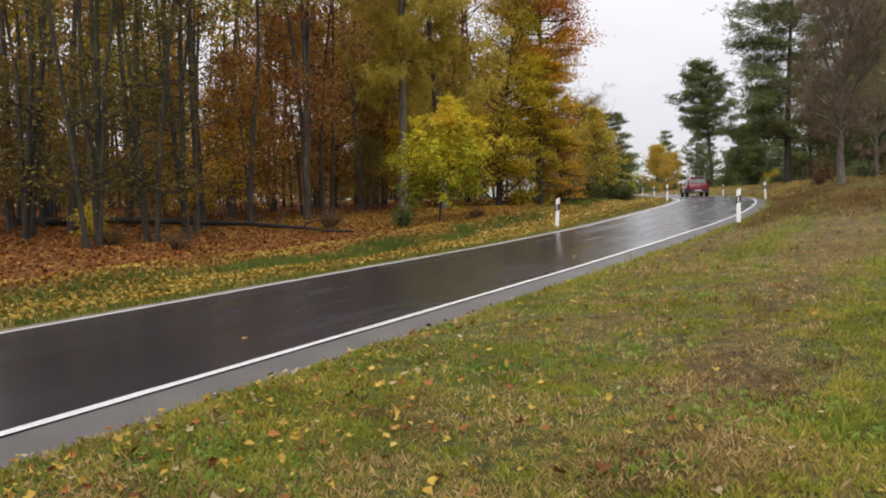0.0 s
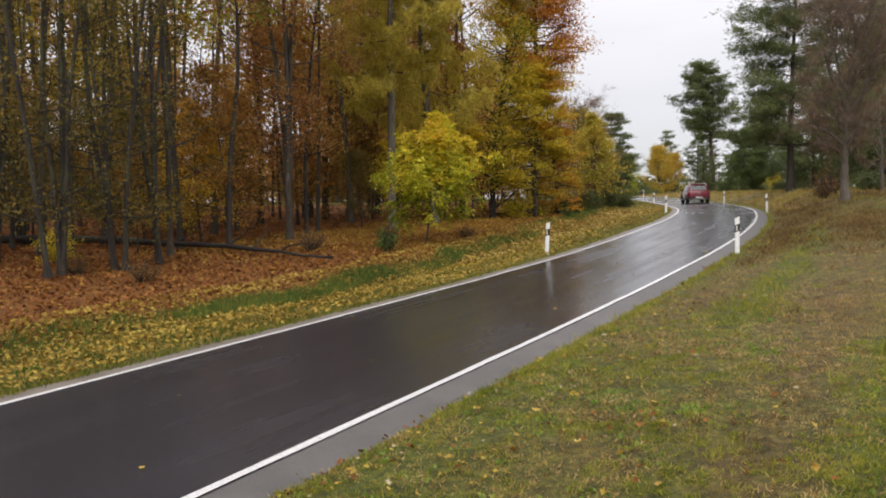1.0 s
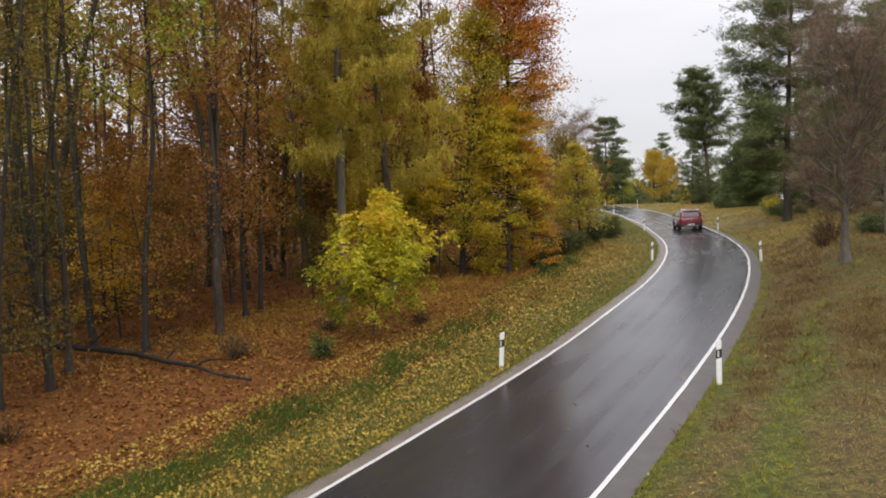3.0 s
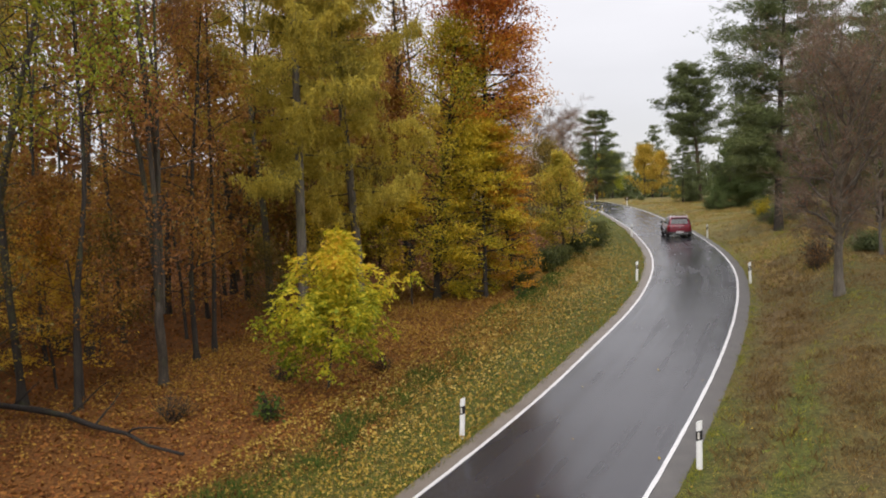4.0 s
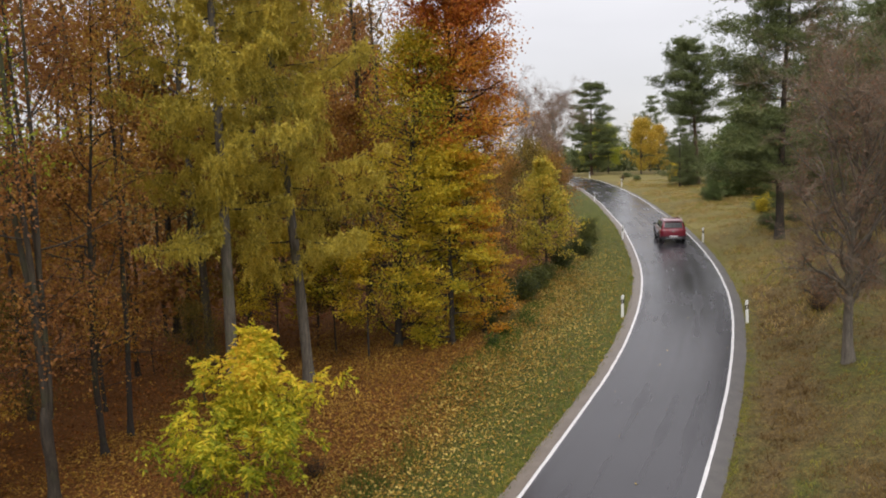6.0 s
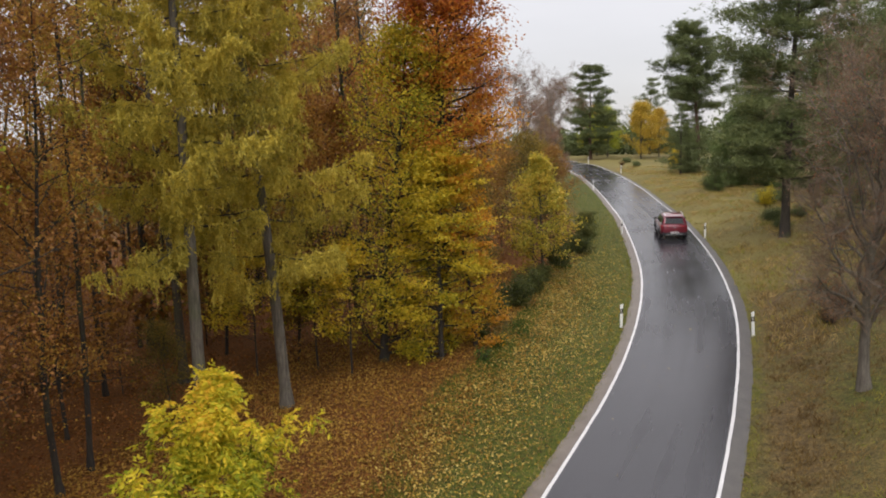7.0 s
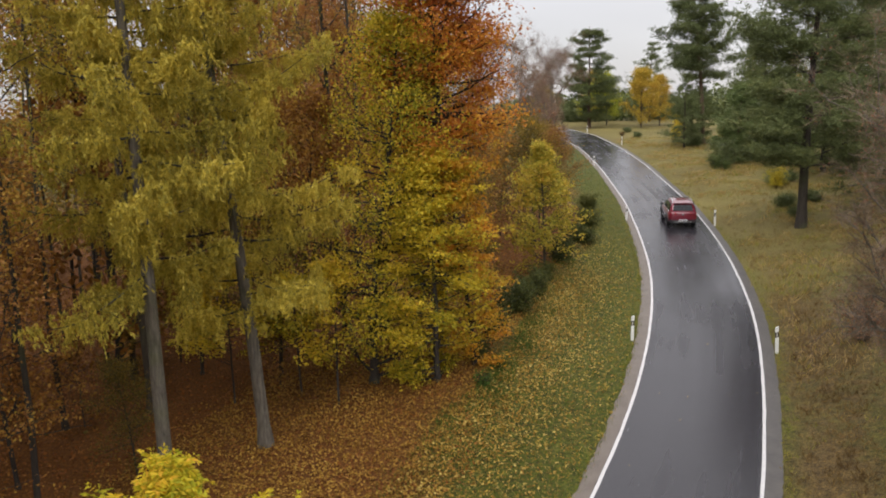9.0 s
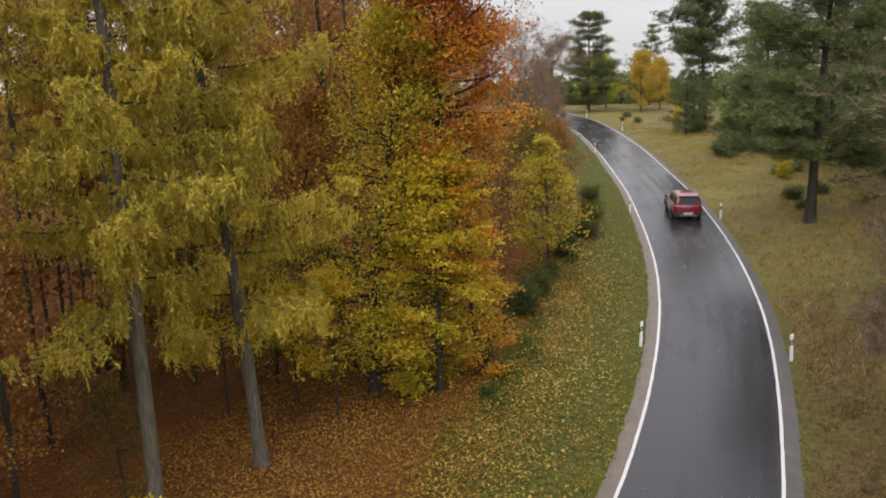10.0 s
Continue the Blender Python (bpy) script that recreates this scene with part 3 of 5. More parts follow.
    if fork:
        s = stem(rng, (0, 0, -0.15), (0, 0, 1), fork * 1.35, 6, 0.03)
        paths.append((s, r * np.array([1.35, 1.0, 0.92, 0.92, 0.98, 0.85, 0.35]), 12))
    v, f = tubes(paths)
    trunk = mesh_from("trunk", v, f, bark, True)
    crown = None
    if leaves:
        if sprays:
            crown = spray_mesh("crown", rng, np.concatenate(anchors), leaves, sprays, leaf_size, leafmat, aspect=aspect)
        else:
            crown = leaf_mesh("crown", rng, scatter(rng, np.concatenate(anchors), leaves, spread, plate=plate), leaf_size, leafmat, aspect=aspect, up=up)
    return tree_of(name, trunk, crown, label, crown_label=crown_label)


def larch(name, seed, H, r, base_f, reach, label, lean=(0, 0), strands=13000, step=0.0125):
    """A larch: a straight stem, tiers of sagging boughs with upturned tips, and curtains of needle strands hanging from their twigs."""
    rng = np.random.default_rng(seed)
    t = stem(rng, (0, 0, -0.15), (lean[0], lean[1], 1), H, 14, 0.010)
    rad = r * (1 - 0.9 * np.linspace(0, 1, 15))
    rad[0] *= 1.4
    t[1] = t[0] + (t[1] - t[0]) * 0.5
    paths, A, hang = [], [], []
    h, az = base_f, rng.uniform(0, 6.28)
    while h < 0.985:
        az += 2.4 + rng.uniform(-0.5, 0.5)
        i = h * 14
        p = t[int(i)] * (1 - i % 1) + t[min(14, int(i) + 1)] * (i % 1)
        g = (h - base_f) / (1 - base_f)
        length = reach * (1 - g) ** 0.65 * rng.uniform(0.5, 1.15) * (0.8 + 0.2 * min(1, g * 8)) + 0.3
        bough = stem(rng, p, (math.cos(az), math.sin(az), 0.12 + 0.45 * g), length, 10, 0.06, 0.0)
        u = np.linspace(0, 1, 11)
        bough[:, 2] -= length * (0.34 * u - 0.30 * u ** 2.6) * (1 - 0.5 * g)
        rr = 0.012 + 0.026 * (1 - g)
        paths.append((bough, np.linspace(rr, 0.006, 11), 4))
        for q in range(int(5 + 2.2 * length)):
            fi = int(rng.integers(2, 11))
            sd = np.array([-math.sin(az), math.cos(az), 0]) * rng.choice([-1, 1]) + np.array([math.cos(az), math.sin(az), 0.05]) * rng.uniform(0.4, 1.2)
            tw = stem(rng, bough[fi], sd, length * rng.uniform(0.12, 0.34) * (1.25 - 0.06 * fi), 5, 0.13, -0.05)
            paths.append((tw, np.linspace(0.008, 0.003, 6), 3))
            A.append(tw[1:])
            hang.append(np.full(5, rng.uniform(0.5, 1.3)))
        A.append(bough[1:])
        hang.append(np.full(10, 0.9))
        A.append(bough[1:4] + rng.normal(0, 0.15, (3, 3)))
        hang.append(np.full(3, 1.0))
        h += (step + 0.006 * (1 - g)) * rng.uniform(0.5, 1.5)
    v, f = tubes(paths)
    boughs = mesh_from("branchwork", v, f, BARK_DARK, True)
    v, f = tubes([(t, rad, 12)])
    trunk = mesh_from("trunk", v, f, BARK_LARCH, True)
    A, hang = np.concatenate(A), np.concatenate(hang)
    pick = rng.integers(0, len(A), strands)
    head = A[pick] + rng.normal(0, 0.06, (strands, 3))
    long = hang[pick] * rng.uniform(0.12, 0.62, strands)
    way = unit(rng.normal(0, 0.30, (strands, 3)) + np.array([0, 0, -1.0]))
    up_shoots = rng.uniform(0, 1, strands) < 0.22
    way[up_shoots] = unit(rng.normal(0, 0.7, (int(up_shoots.sum()), 3)) + np.array([0, 0, 0.45]))
    long[up_shoots] *= 0.55
    pos, dirs = [], []
    for q in range(9):
        pos.append(head + way * (long * q / 8)[:, None] + rng.normal(0, 0.014, (strands, 3)))
        dirs.append(unit(way + rng.normal(0, 0.5, (strands, 3))))
    crown = leaf_mesh("crown", rng, np.concatenate(pos), 0.12, LEAF_LARCH, aspect=0.30, fold=0.15, way=np.concatenate(dirs))
    return tree_of(name, trunk, crown, label, crown_label="olive gold hanging needles", extra=(("branchwork", boughs, "thin dark boughs"),))


def pine(name, seed, H, r, base_f, profile, label, tufts=2600, lean=(0, 0), blades=9, needle=0.24, bark=None, tiers=38, droop=0.0, fluff=0.16, whorl=4, leafmat=None):
    """A pine or spruce: level boughs in tiers, their ends turned up, with flat pads of needle brushes."""
    rng = np.random.default_rng(seed)
    t = stem(rng, (0, 0, -0.2), (lean[0], lean[1], 1), H, 12, 0.022)
    rad = r * (1 - 0.9 * np.linspace(0, 1, 13))
    rad[0] *= 1.3
    paths, A = [(t, rad, 9)], []
    for j in range(tiers):
        f = base_f + (0.985 - base_f) * (j + rng.uniform(0, 0.55)) / tiers
        i = f * 12
        p = t[int(i)] * (1 - i % 1) + t[min(12, int(i) + 1)] * (i % 1)
        az0 = rng.uniform(0, 6.28)
        for q in range(whorl):
            az = az0 + q * 6.28 / whorl + rng.uniform(-0.5, 0.5)
            length = float(np.interp(f, *profile)) * rng.uniform(0.5, 1.12) + 0.15
            el = droop + 0.10 + 0.75 * max(0.0, f - 0.6) + rng.uniform(-0.12, 0.12)
            b = stem(rng, p, (math.cos(az), math.sin(az), el), length, 6, 0.09, 0.015)
            rr = 0.012 + r * 0.16 * (1 - f) * min(1.0, length / 3)
            paths.append((b, np.linspace(rr, rr * 0.25, 7), 4))
            A.append(b[3:])
            for k in range(int(3 + 2.2 * length)):
                fi = rng.integers(2, 7)
                d = (b[fi] - b[fi - 1]) / (length / 6) + rng.normal(0, 0.75, 3) * np.array([1, 1, 0.35])
                tw = stem(rng, b[fi], d, min(1.4, length * rng.uniform(0.16, 0.36)), 3, 0.15, 0.05)
                paths.append((tw, np.linspace(rr * 0.3, rr * 0.1, 4), 3))
                A.append(tw[1:])
    v, f = tubes(paths)
    trunk = mesh_from("trunk", v, f, bark or BARK_PINE, True)
    A = np.concatenate(A)
    c = A[rng.integers(0, len(A), tufts)] + rng.normal(0, 1, (tufts, 3)) * np.array([fluff, fluff, fluff * 0.5])
    pos = np.repeat(c, blades, 0)
    way = unit(rng.normal(0, 1, (len(pos), 3)) * np.array([1, 1, 0.6]) + np.array([0, 0, 0.35]))
    crown = leaf_mesh("crown", rng, pos + way * needle * 0.5, needle, leafmat or LEAF_PINE, aspect=0.16, fold=0.1, way=way)
    return tree_of(name, trunk, crown, label, crown_label="dark green needles")


def bare(name, seed, H, r, crown_base, reach, label, bark, twigs=9000, n_limb=16, leaves=0, leafmat=None, twig_len=0.55, lean=(0, 0), rise=0.75, leaf=0.09, width=0.022):
    """A leafless or nearly leafless tree with a haze of fine twigs."""
    rng = np.random.default_rng(seed)
    t = stem(rng, (0, 0, -0.2), (lean[0], lean[1], 1), H * 0.8, 10, 0.05)
    rad = r * (1 - 0.88 * np.linspace(0, 1, 11) ** 0.8)
    rad[0] *= 1.35
    paths, A, W = [(t, rad, 9)], [], []
    for j in range(n_limb):
        f = crown_base + (0.97 - crown_base) * (j + rng.uniform(0, 1)) / n_limb
        p = t[int(f * 10)] * (1 - (f * 10) % 1) + t[min(10, int(f * 10) + 1)] * ((f * 10) % 1)
        az = j * 2.4 + rng.uniform(-0.5, 0.5)
        g = (f - crown_base) / (1 - crown_base)
        length = reach * (0.75 + 0.45 * math.sin(math.pi * g)) * rng.uniform(0.7, 1.1) * (0.5 + 0.5 * min(1.0, 2.5 * g))
        el = rise + 0.9 * g
        limb = stem(rng, p, (math.cos(az), math.sin(az), el), length, 8, 0.16, 0.05)
        rr = max(0.025, r * 0.48 * (1 - 0.7 * f))
        paths.append((limb, np.linspace(rr, rr * 0.22, 9), 6))
        for q in range(7):
            fi = rng.integers(2, 9)
            d = (limb[fi] - limb[fi - 1]) / (length / 8) + rng.normal(0, 0.65, 3)
            l2 = length * rng.uniform(0.3, 0.55)
            tw = stem(rng, limb[fi], d, l2, 6, 0.2, 0.04)
            paths.append((tw, np.linspace(rr * 0.4, rr * 0.1, 7), 4))
            for k in range(4):
                fj = rng.integers(1, 7)
                d3 = (tw[fj] - tw[fj - 1]) / (l2 / 6) + rng.normal(0, 0.7, 3)
                t3 = stem(rng, tw[fj], d3, l2 * rng.uniform(0.3, 0.6), 4, 0.22, 0.03)
                paths.append((t3, np.linspace(rr * 0.16, rr * 0.05, 5), 3))
                A.append(t3)
                W.append(np.gradient(t3, axis=0))
    v, f = tubes(paths)
    trunk = mesh_from("trunk", v, f, bark, True)
    A, W = np.concatenate(A), unit(np.concatenate(W))
    i = rng.integers(0, len(A), twigs)
    way = unit(W[i] + rng.normal(0, 0.6, (twigs, 3)))
    fine = leaf_mesh("crown", rng, A[i] + way * twig_len * 0.5, twig_len, TWIG, aspect=width, fold=0.15, way=way)
    extra = ()
    if leaves:
        extra = (("dry_leaves", leaf_mesh("dry_leaves", rng, A[rng.integers(0, len(A), leaves)] + rng.normal(0, 0.15, (leaves, 3)), leaf, leafmat), "last dry brown leaves"),)
    return tree_of(name, trunk, fine, label, crown_label="fine bare brown twigs", extra=extra)


def stand(ob, x, y, turn=0.0, scale=1.0, sink=0.0):
    """Puts a tree on the ground."""
    ob.matrix_basis = Matrix.Translation((x, y, hz(x, y) - sink)) @ pose(0, 0, 0, 0, 0, turn) @ Matrix.Scale(scale, 4)
    return ob


def plant(proto, x, y, turn, scale, label="", group=""):
    c = copy_thing(proto, Matrix.Identity(4))
    stand(c, x, y, turn, scale)
    if label:
        c["label"] = label
    if group:
        c["group"] = group
    return c


# trees that stand out one by one
stand(broadleaf("young_ash", 11, 4.8, 0.045, 0.17, 2.1, 46, 2300, 0.145, LEAF_LIME, BARK_GREY, "young yellow-green ash sapling with feathery leaves beside the verge", flat=0.22, aspect=0.40, sprays=0.42, forks=3, lean=(-0.17, 0.02),
                profile=((0.12, 0.2, 0.3, 0.42, 0.5, 0.58, 0.7, 0.8, 0.9, 1.0), (0.5, 1.5, 2.2, 2.3, 1.3, 0.45, 1.25, 0.75, 0.2, 0.1))), -0.15, 29.95, 180)
stand(larch("larch_tree", 21, 25, 0.20, 0.25, 3.3, "tall larch with olive gold needles and a bare lower trunk", lean=(-0.0115, -0.0256), strands=21000, step=0.007), -1.7, 35.36, 20)
stand(larch("larch_tree", 22, 24, 0.205, 0.19, 4.3, "tall larch with golden hanging needles and a pale trunk", lean=(0.032, 0.050), strands=30000, step=0.0055), 0.08, 38.9, 130)
stand(broadleaf("birch_tree", 31, 13.0, 0.17, 0.06, 2.7, 110, 26000, 0.105, LEAF_GOLD, BARK_DARK, "tree sprinkled with small yellow leaves over a dark inside", spread=0.30, flat=0.10, forks=5,
                profile=((0.06, 0.15, 0.4, 0.7, 0.9, 1.0), (1.6, 2.5, 2.8, 2.3, 1.5, 0.5))), 3.1, 43.3, 0)
stand(broadleaf("golden_beech", 39, 8.4, 0.12, 0.03, 2.2, 88, 30000, 0.115, LEAF_GOLD, BARK_DARK, "beech with layered golden green boughs down to the ground", spread=0.22, flat=-0.08, plate=0.22, up=1.6,
                profile=((0.03, 0.12, 0.35, 0.6, 0.85, 1.0), (1.5, 2.1, 2.2, 2.0, 1.3, 0.4))), 5.35, 43.2, 40)
stand(broadleaf("copper_beech", 32, 18.5, 0.22, 0.40, 3.0, 190, 72000, 0.12, LEAF_RED, BARK_DARK, "tall beech with rust red and orange leaves", spread=0.30, flat=0.05, plate=0.35, up=1.2,
                profile=((0.40, 0.48, 0.58, 0.7, 0.82, 0.92, 1.0), (2.0, 2.5, 2.6, 2.3, 1.7, 1.0, 0.3))), 5.6, 46.0, 0)
stand(broadleaf("orange_beech", 33, 8.0, 0.10, 0.05, 1.5, 64, 15000, 0.11, LEAF_APRICOT, BARK_DARK, "beech with layered orange and amber leaves", spread=0.18, flat=-0.08, plate=0.22, up=1.6,
                profile=((0.05, 0.15, 0.5, 0.8, 1.0), (1.0, 1.4, 1.5, 1.1, 0.3))), 6.75, 44.4, 70)
stand(broadleaf("hornbeam_tree", 34, 6.8, 0.09, 0.10, 2.0, 70, 9500, 0.15, LEAF_HORN, BARK_GREY, "small rounded tree with olive, yellow and orange leaves", spread=0.17, flat=0.15, forks=4,
                profile=((0.08, 0.16, 0.35, 0.6, 0.85, 1.0), (1.2, 1.9, 2.1, 1.7, 0.9, 0.3))), 11.2, 57.0, 0)
stand(bare("bare_oak", 41, 9.8, 0.20, 0.24, 3.9, "nearly leafless oak with wide brown branches", BARK_BARE, twigs=27000, n_limb=32, leaves=11000, leafmat=LEAF_ROSE, twig_len=0.5, leaf=0.05, rise=0.75, width=0.017), 18.3, 36.4, 0)
stand(pine("pine_tree", 51, 18.0, 0.30, 0.42, ((0.40, 0.46, 0.52, 0.6, 0.7, 0.8, 0.9, 1.0), (1.5, 4.4, 5.2, 3.6, 4.0, 3.4, 2.4, 0.9)), "tall pine with dark needles and open layered crown", tufts=11500, needle=0.30, blades=7, tiers=15, fluff=0.34, whorl=4, lean=(-0.04, 0)), 37.2, 109.5, 0)
stand(pine("spruce_tree", 52, 16.2, 0.28, 0.10, ((0.10, 0.3, 0.45, 0.55, 0.7, 0.78, 0.86, 0.93, 1.0), (3.2, 5.0, 4.6, 3.2, 3.3, 1.8, 2.6, 1.4, 1.0)), "dark conifer with a ragged top at the road bend", tufts=10500, droop=-0.14, needle=0.34, blades=6, tiers=15, fluff=0.33, whorl=4), 31.3, 147, 0)
stand(pine("dark_pine", 53, 19, 0.29, 0.18, ((0.15, 0.2, 0.35, 0.6, 0.8, 1.0), (3.0, 4.6, 5.0, 4.2, 3.0, 0.8)), "broad dark pine in the meadow", tufts=21000, needle=0.26, blades=6, tiers=20, fluff=0.34, droop=0.0, bark=BARK_DARK), 26.8, 61.6, 0)

for x, y, H, sd in ((2.0, 41.6, 5.0, 35), (-1.6, 42.0, 4.8, 36), (0.6, 42.6, 4.4, 40)):
    stand(broadleaf("golden_beech", sd, H, 0.045, 0.3, 1.9, 34, 4200, 0.12, LEAF_GOLD, BARK_DARK, "low layered beech with golden yellow leaves under the larches", spread=0.18, shape=0.5, flat=0.02, plate=0.2, up=1.6), x, y, 30 * x)

stand(broadleaf("red_beech", 42, 5.2, 0.05, 0.16, 1.9, 44, 6500, 0.11, LEAF_RED, BARK_DARK, "young beech with layered red and orange leaves among grey trunks", spread=0.2, shape=0.5, flat=0.02, plate=0.2, up=1.6), -8.5, 30.7, 0)
stand(broadleaf("field_maple", 38, 14.5, 0.11, 0.50, 2.3, 40, 9500, 0.115, LEAF_SPRING, BARK_DARK, "slender maple with pale yellow-green upper leaves", spread=0.3), -6.9, 28.6, 0)

# the woods, grown from a few kinds; the far ones have fewer, larger leaf clumps
SPEC = [
    ("tall_beech", 61, 22, 0.17, 0.30, 3.1, 34, LEAF_BROWN, BARK_DARK, "tall slender beech with thin brown leaves", 0.6, 1),
    ("tall_oak", 62, 23, 0.19, 0.24, 3.3, 34, LEAF_OLIVE, BARK_GREY, "tall oak with olive and yellow leaves", 1.1, 1),
    ("orange_maple", 63, 20, 0.15, 0.20, 3.1, 34, LEAF_ORANGE, BARK_DARK, "tall forest tree with orange leaves", 0.9, 1),
    ("slender_ash", 64, 23, 0.14, 0.45, 2.4, 24, LEAF_DULL, BARK_GREY, "slender grey forest trunk with few leaves", 0.10, 1),
    ("forked_hornbeam", 65, 19, 0.15, 0.25, 2.8, 44, LEAF_RUST, BARK_GREY, "grey tree forking low into several stems, rust-brown leaves", 0.95, 4),
    ("bare_ash", 66, 22, 0.15, 0.45, 2.6, 26, LEAF_BROWN, BARK_DARK, "slender bare forest tree with a dark trunk", 0.05, 1),
]
TALL = [broadleaf(nm, sd, H, r, cb, cr, nl, int((12500 if st == 1 else 22000) * k), 0.12 if st == 1 else 0.10, lm, bk, lb, low_twigs=6, spread=0.42, stems=st, fork=0.0 if st == 1 else 2.0) for nm, sd, H, r, cb, cr, nl, lm, bk, lb, k, st in SPEC]
TALL.append(broadleaf("coppiced_hornbeam", 69, 20, 0.135, 0.12, 2.2, 72, 8000, 0.115, LEAF_DULL, BARK_DARK, "clump of dark grey hornbeam stems from one root with few leaves", low_twigs=7, spread=0.3, stems=4, wander=0.05, apart=0.20, forks=3, flat=0.15,
                      profile=((0.12, 0.2, 0.36, 0.5, 0.7, 1.0), (1.4, 2.5, 1.9, 0.6, 0.6, 0.4))))
FAR = [broadleaf(nm, sd + 20, H, r, cb, cr, max(18, nl // 2), int(2400 * k), 0.38, lm, bk, lb, low_twigs=1, spread=0.6, stems=1, forks=2) for nm, sd, H, r, cb, cr, nl, lm, bk, lb, k, st in SPEC]
UNDER = [
    broadleaf("understorey_beech", 91, 9.0, 0.075, 0.16, 2.6, 36, 8000, 0.14, LEAF_ORANGE, BARK_DARK, "understorey beech with orange leaves", spread=0.34, flat=0.15),
    broadleaf("understorey_hornbeam", 92, 8.0, 0.07, 0.14, 2.5, 36, 7000, 0.125, LEAF_DULL, BARK_DARK, "understorey hornbeam with olive and yellow leaves", spread=0.34, flat=0.15),
    broadleaf("brown_beech", 93, 8.5, 0.07, 0.16, 2.5, 36, 7000, 0.14, LEAF_BROWN, BARK_DARK, "understorey beech holding dry brown leaves", spread=0.36, flat=0.15),
]
UNDER_FAR = [
    broadleaf("understorey_beech", 94, 9.0, 0.075, 0.12, 2.6, 18, 1700, 0.30, LEAF_ORANGE, BARK_DARK, "understorey beech with orange leaves deep in the wood", spread=0.45, flat=0.15, forks=2),
    broadleaf("understorey_hornbeam", 95, 8.0, 0.07, 0.10, 2.5, 18, 1700, 0.28, LEAF_DULL, BARK_DARK, "understorey hornbeam with olive leaves deep in the wood", spread=0.45, flat=0.15, forks=2),
    broadleaf("brown_beech", 96, 8.5, 0.07, 0.12, 2.5, 18, 1600, 0.30, LEAF_BROWN, BARK_DARK, "understorey beech holding dry brown leaves deep in the wood", spread=0.45, flat=0.15, forks=2),
]
LOW = [
    broadleaf("beech_sapling", 67, 3.4, 0.03, 0.10, 1.4, 20, 1300, 0.13, LEAF_BROWN, BARK_DARK, "low beech sapling with orange-brown leaves", spread=0.22, flat=0.15),
    broadleaf("hazel_sapling", 68, 4.0, 0.035, 0.12, 1.4, 20, 1100, 0.12, LEAF_DULL, BARK_DARK, "thin understorey shrub with olive yellow leaves", spread=0.24, flat=0.25),
]
# places known one by one: x, y, kind, scale
KNOWN = [(-9.7, 22.1, 6, .95), (-8.5, 23.4, 6, .9), (-8.0, 25.1, 6, .95), (-13.2, 25.2, 6, 1.0), (-12.6, 27.0, 3, .95), (-15.6, 28.8, 3, 1), (-8.8, 29.3, 5, .9), (-5.2, 30.6, 4, 1),
         (-5.0, 33.3, 2, .68), (-7.0, 46.1, 0, 1), (-5.6, 52.0, 5, 1), (-8.9, 41.9, 2, 1), (-9.1, 34.4, 3, 1), (-12.0, 30.5, 5, 1), 
         (-11.4, 26.5, 3, .85), (-13.0, 35.2, 1, 1), (-16.5, 33.0, 5, 1), (-4.2, 41.5, 1, .95), (1.6, 48.5, 0, .95), (4.6, 57.0, 0, .6)]
UNDERS = [(7.2, 56.5, 1, .75), (8.4, 62.5, 2, .8), (-6.5, 37.0, 0, 1.0), (-9.6, 38.0, 2, 1.0), (-11.5, 33.0, 1, 1.0), (-3.4, 44.5, 1, 1.0), (-.4, 44.2, 1, .8), (.2, 47.5, 0, 1.1), (-13.8, 31.5, 1, 1.0), (-9.6, 27.4, 2, .6), (-7.2, 29.6, 0, .72), (-15.8, 27.5, 0, .65), (-3.2, 37.2, 1, .45),
          (-6.8, 49.0, 0, 1.1), (-11, 46, 2, 1.1), (-15, 41, 0, 1.1), (-17.5, 36, 2, 1.1), (-20, 30, 1, 1.1), (11.4, 63.0, 1, .95), (7.4, 60.0, 2, .8),
          (13.6, 67.5, 2, .75), (9.6, 66.0, 2, .7), (10.6, 72.0, 2, .8), (13.6, 76.5, 2, .7), (12.8, 71.0, 1, .8), (-8.2, 33.2, 1, .85), (-14.6, 26.8, 1, 1.0), (-16.6, 30.6, 1, 1.1), (-12.6, 36.0, 2, 1.0)]
rng = np.random.default_rng(7)
taken = [(x, y) for x, y, _, _ in KNOWN + UNDERS] + [(-1.7, 35.5), (0.42, 38.2), (3.1, 43.3), (5.35, 43.2), (5.9, 46), (6.75, 44.4), (11.2, 57.0), (-0.35, 29.95), (-6.9, 28.6), (-8.5, 30.7)]
for x, y, k, s in KNOWN:
    plant(TALL[k], x, y, float(rng.uniform(0, 360)), s)
for x, y, k, s in UNDERS:
    plant(UNDER[k], x, y, float(rng.uniform(0, 360)), s * (0.72 if x < -8 else 1.0))
tries = 0
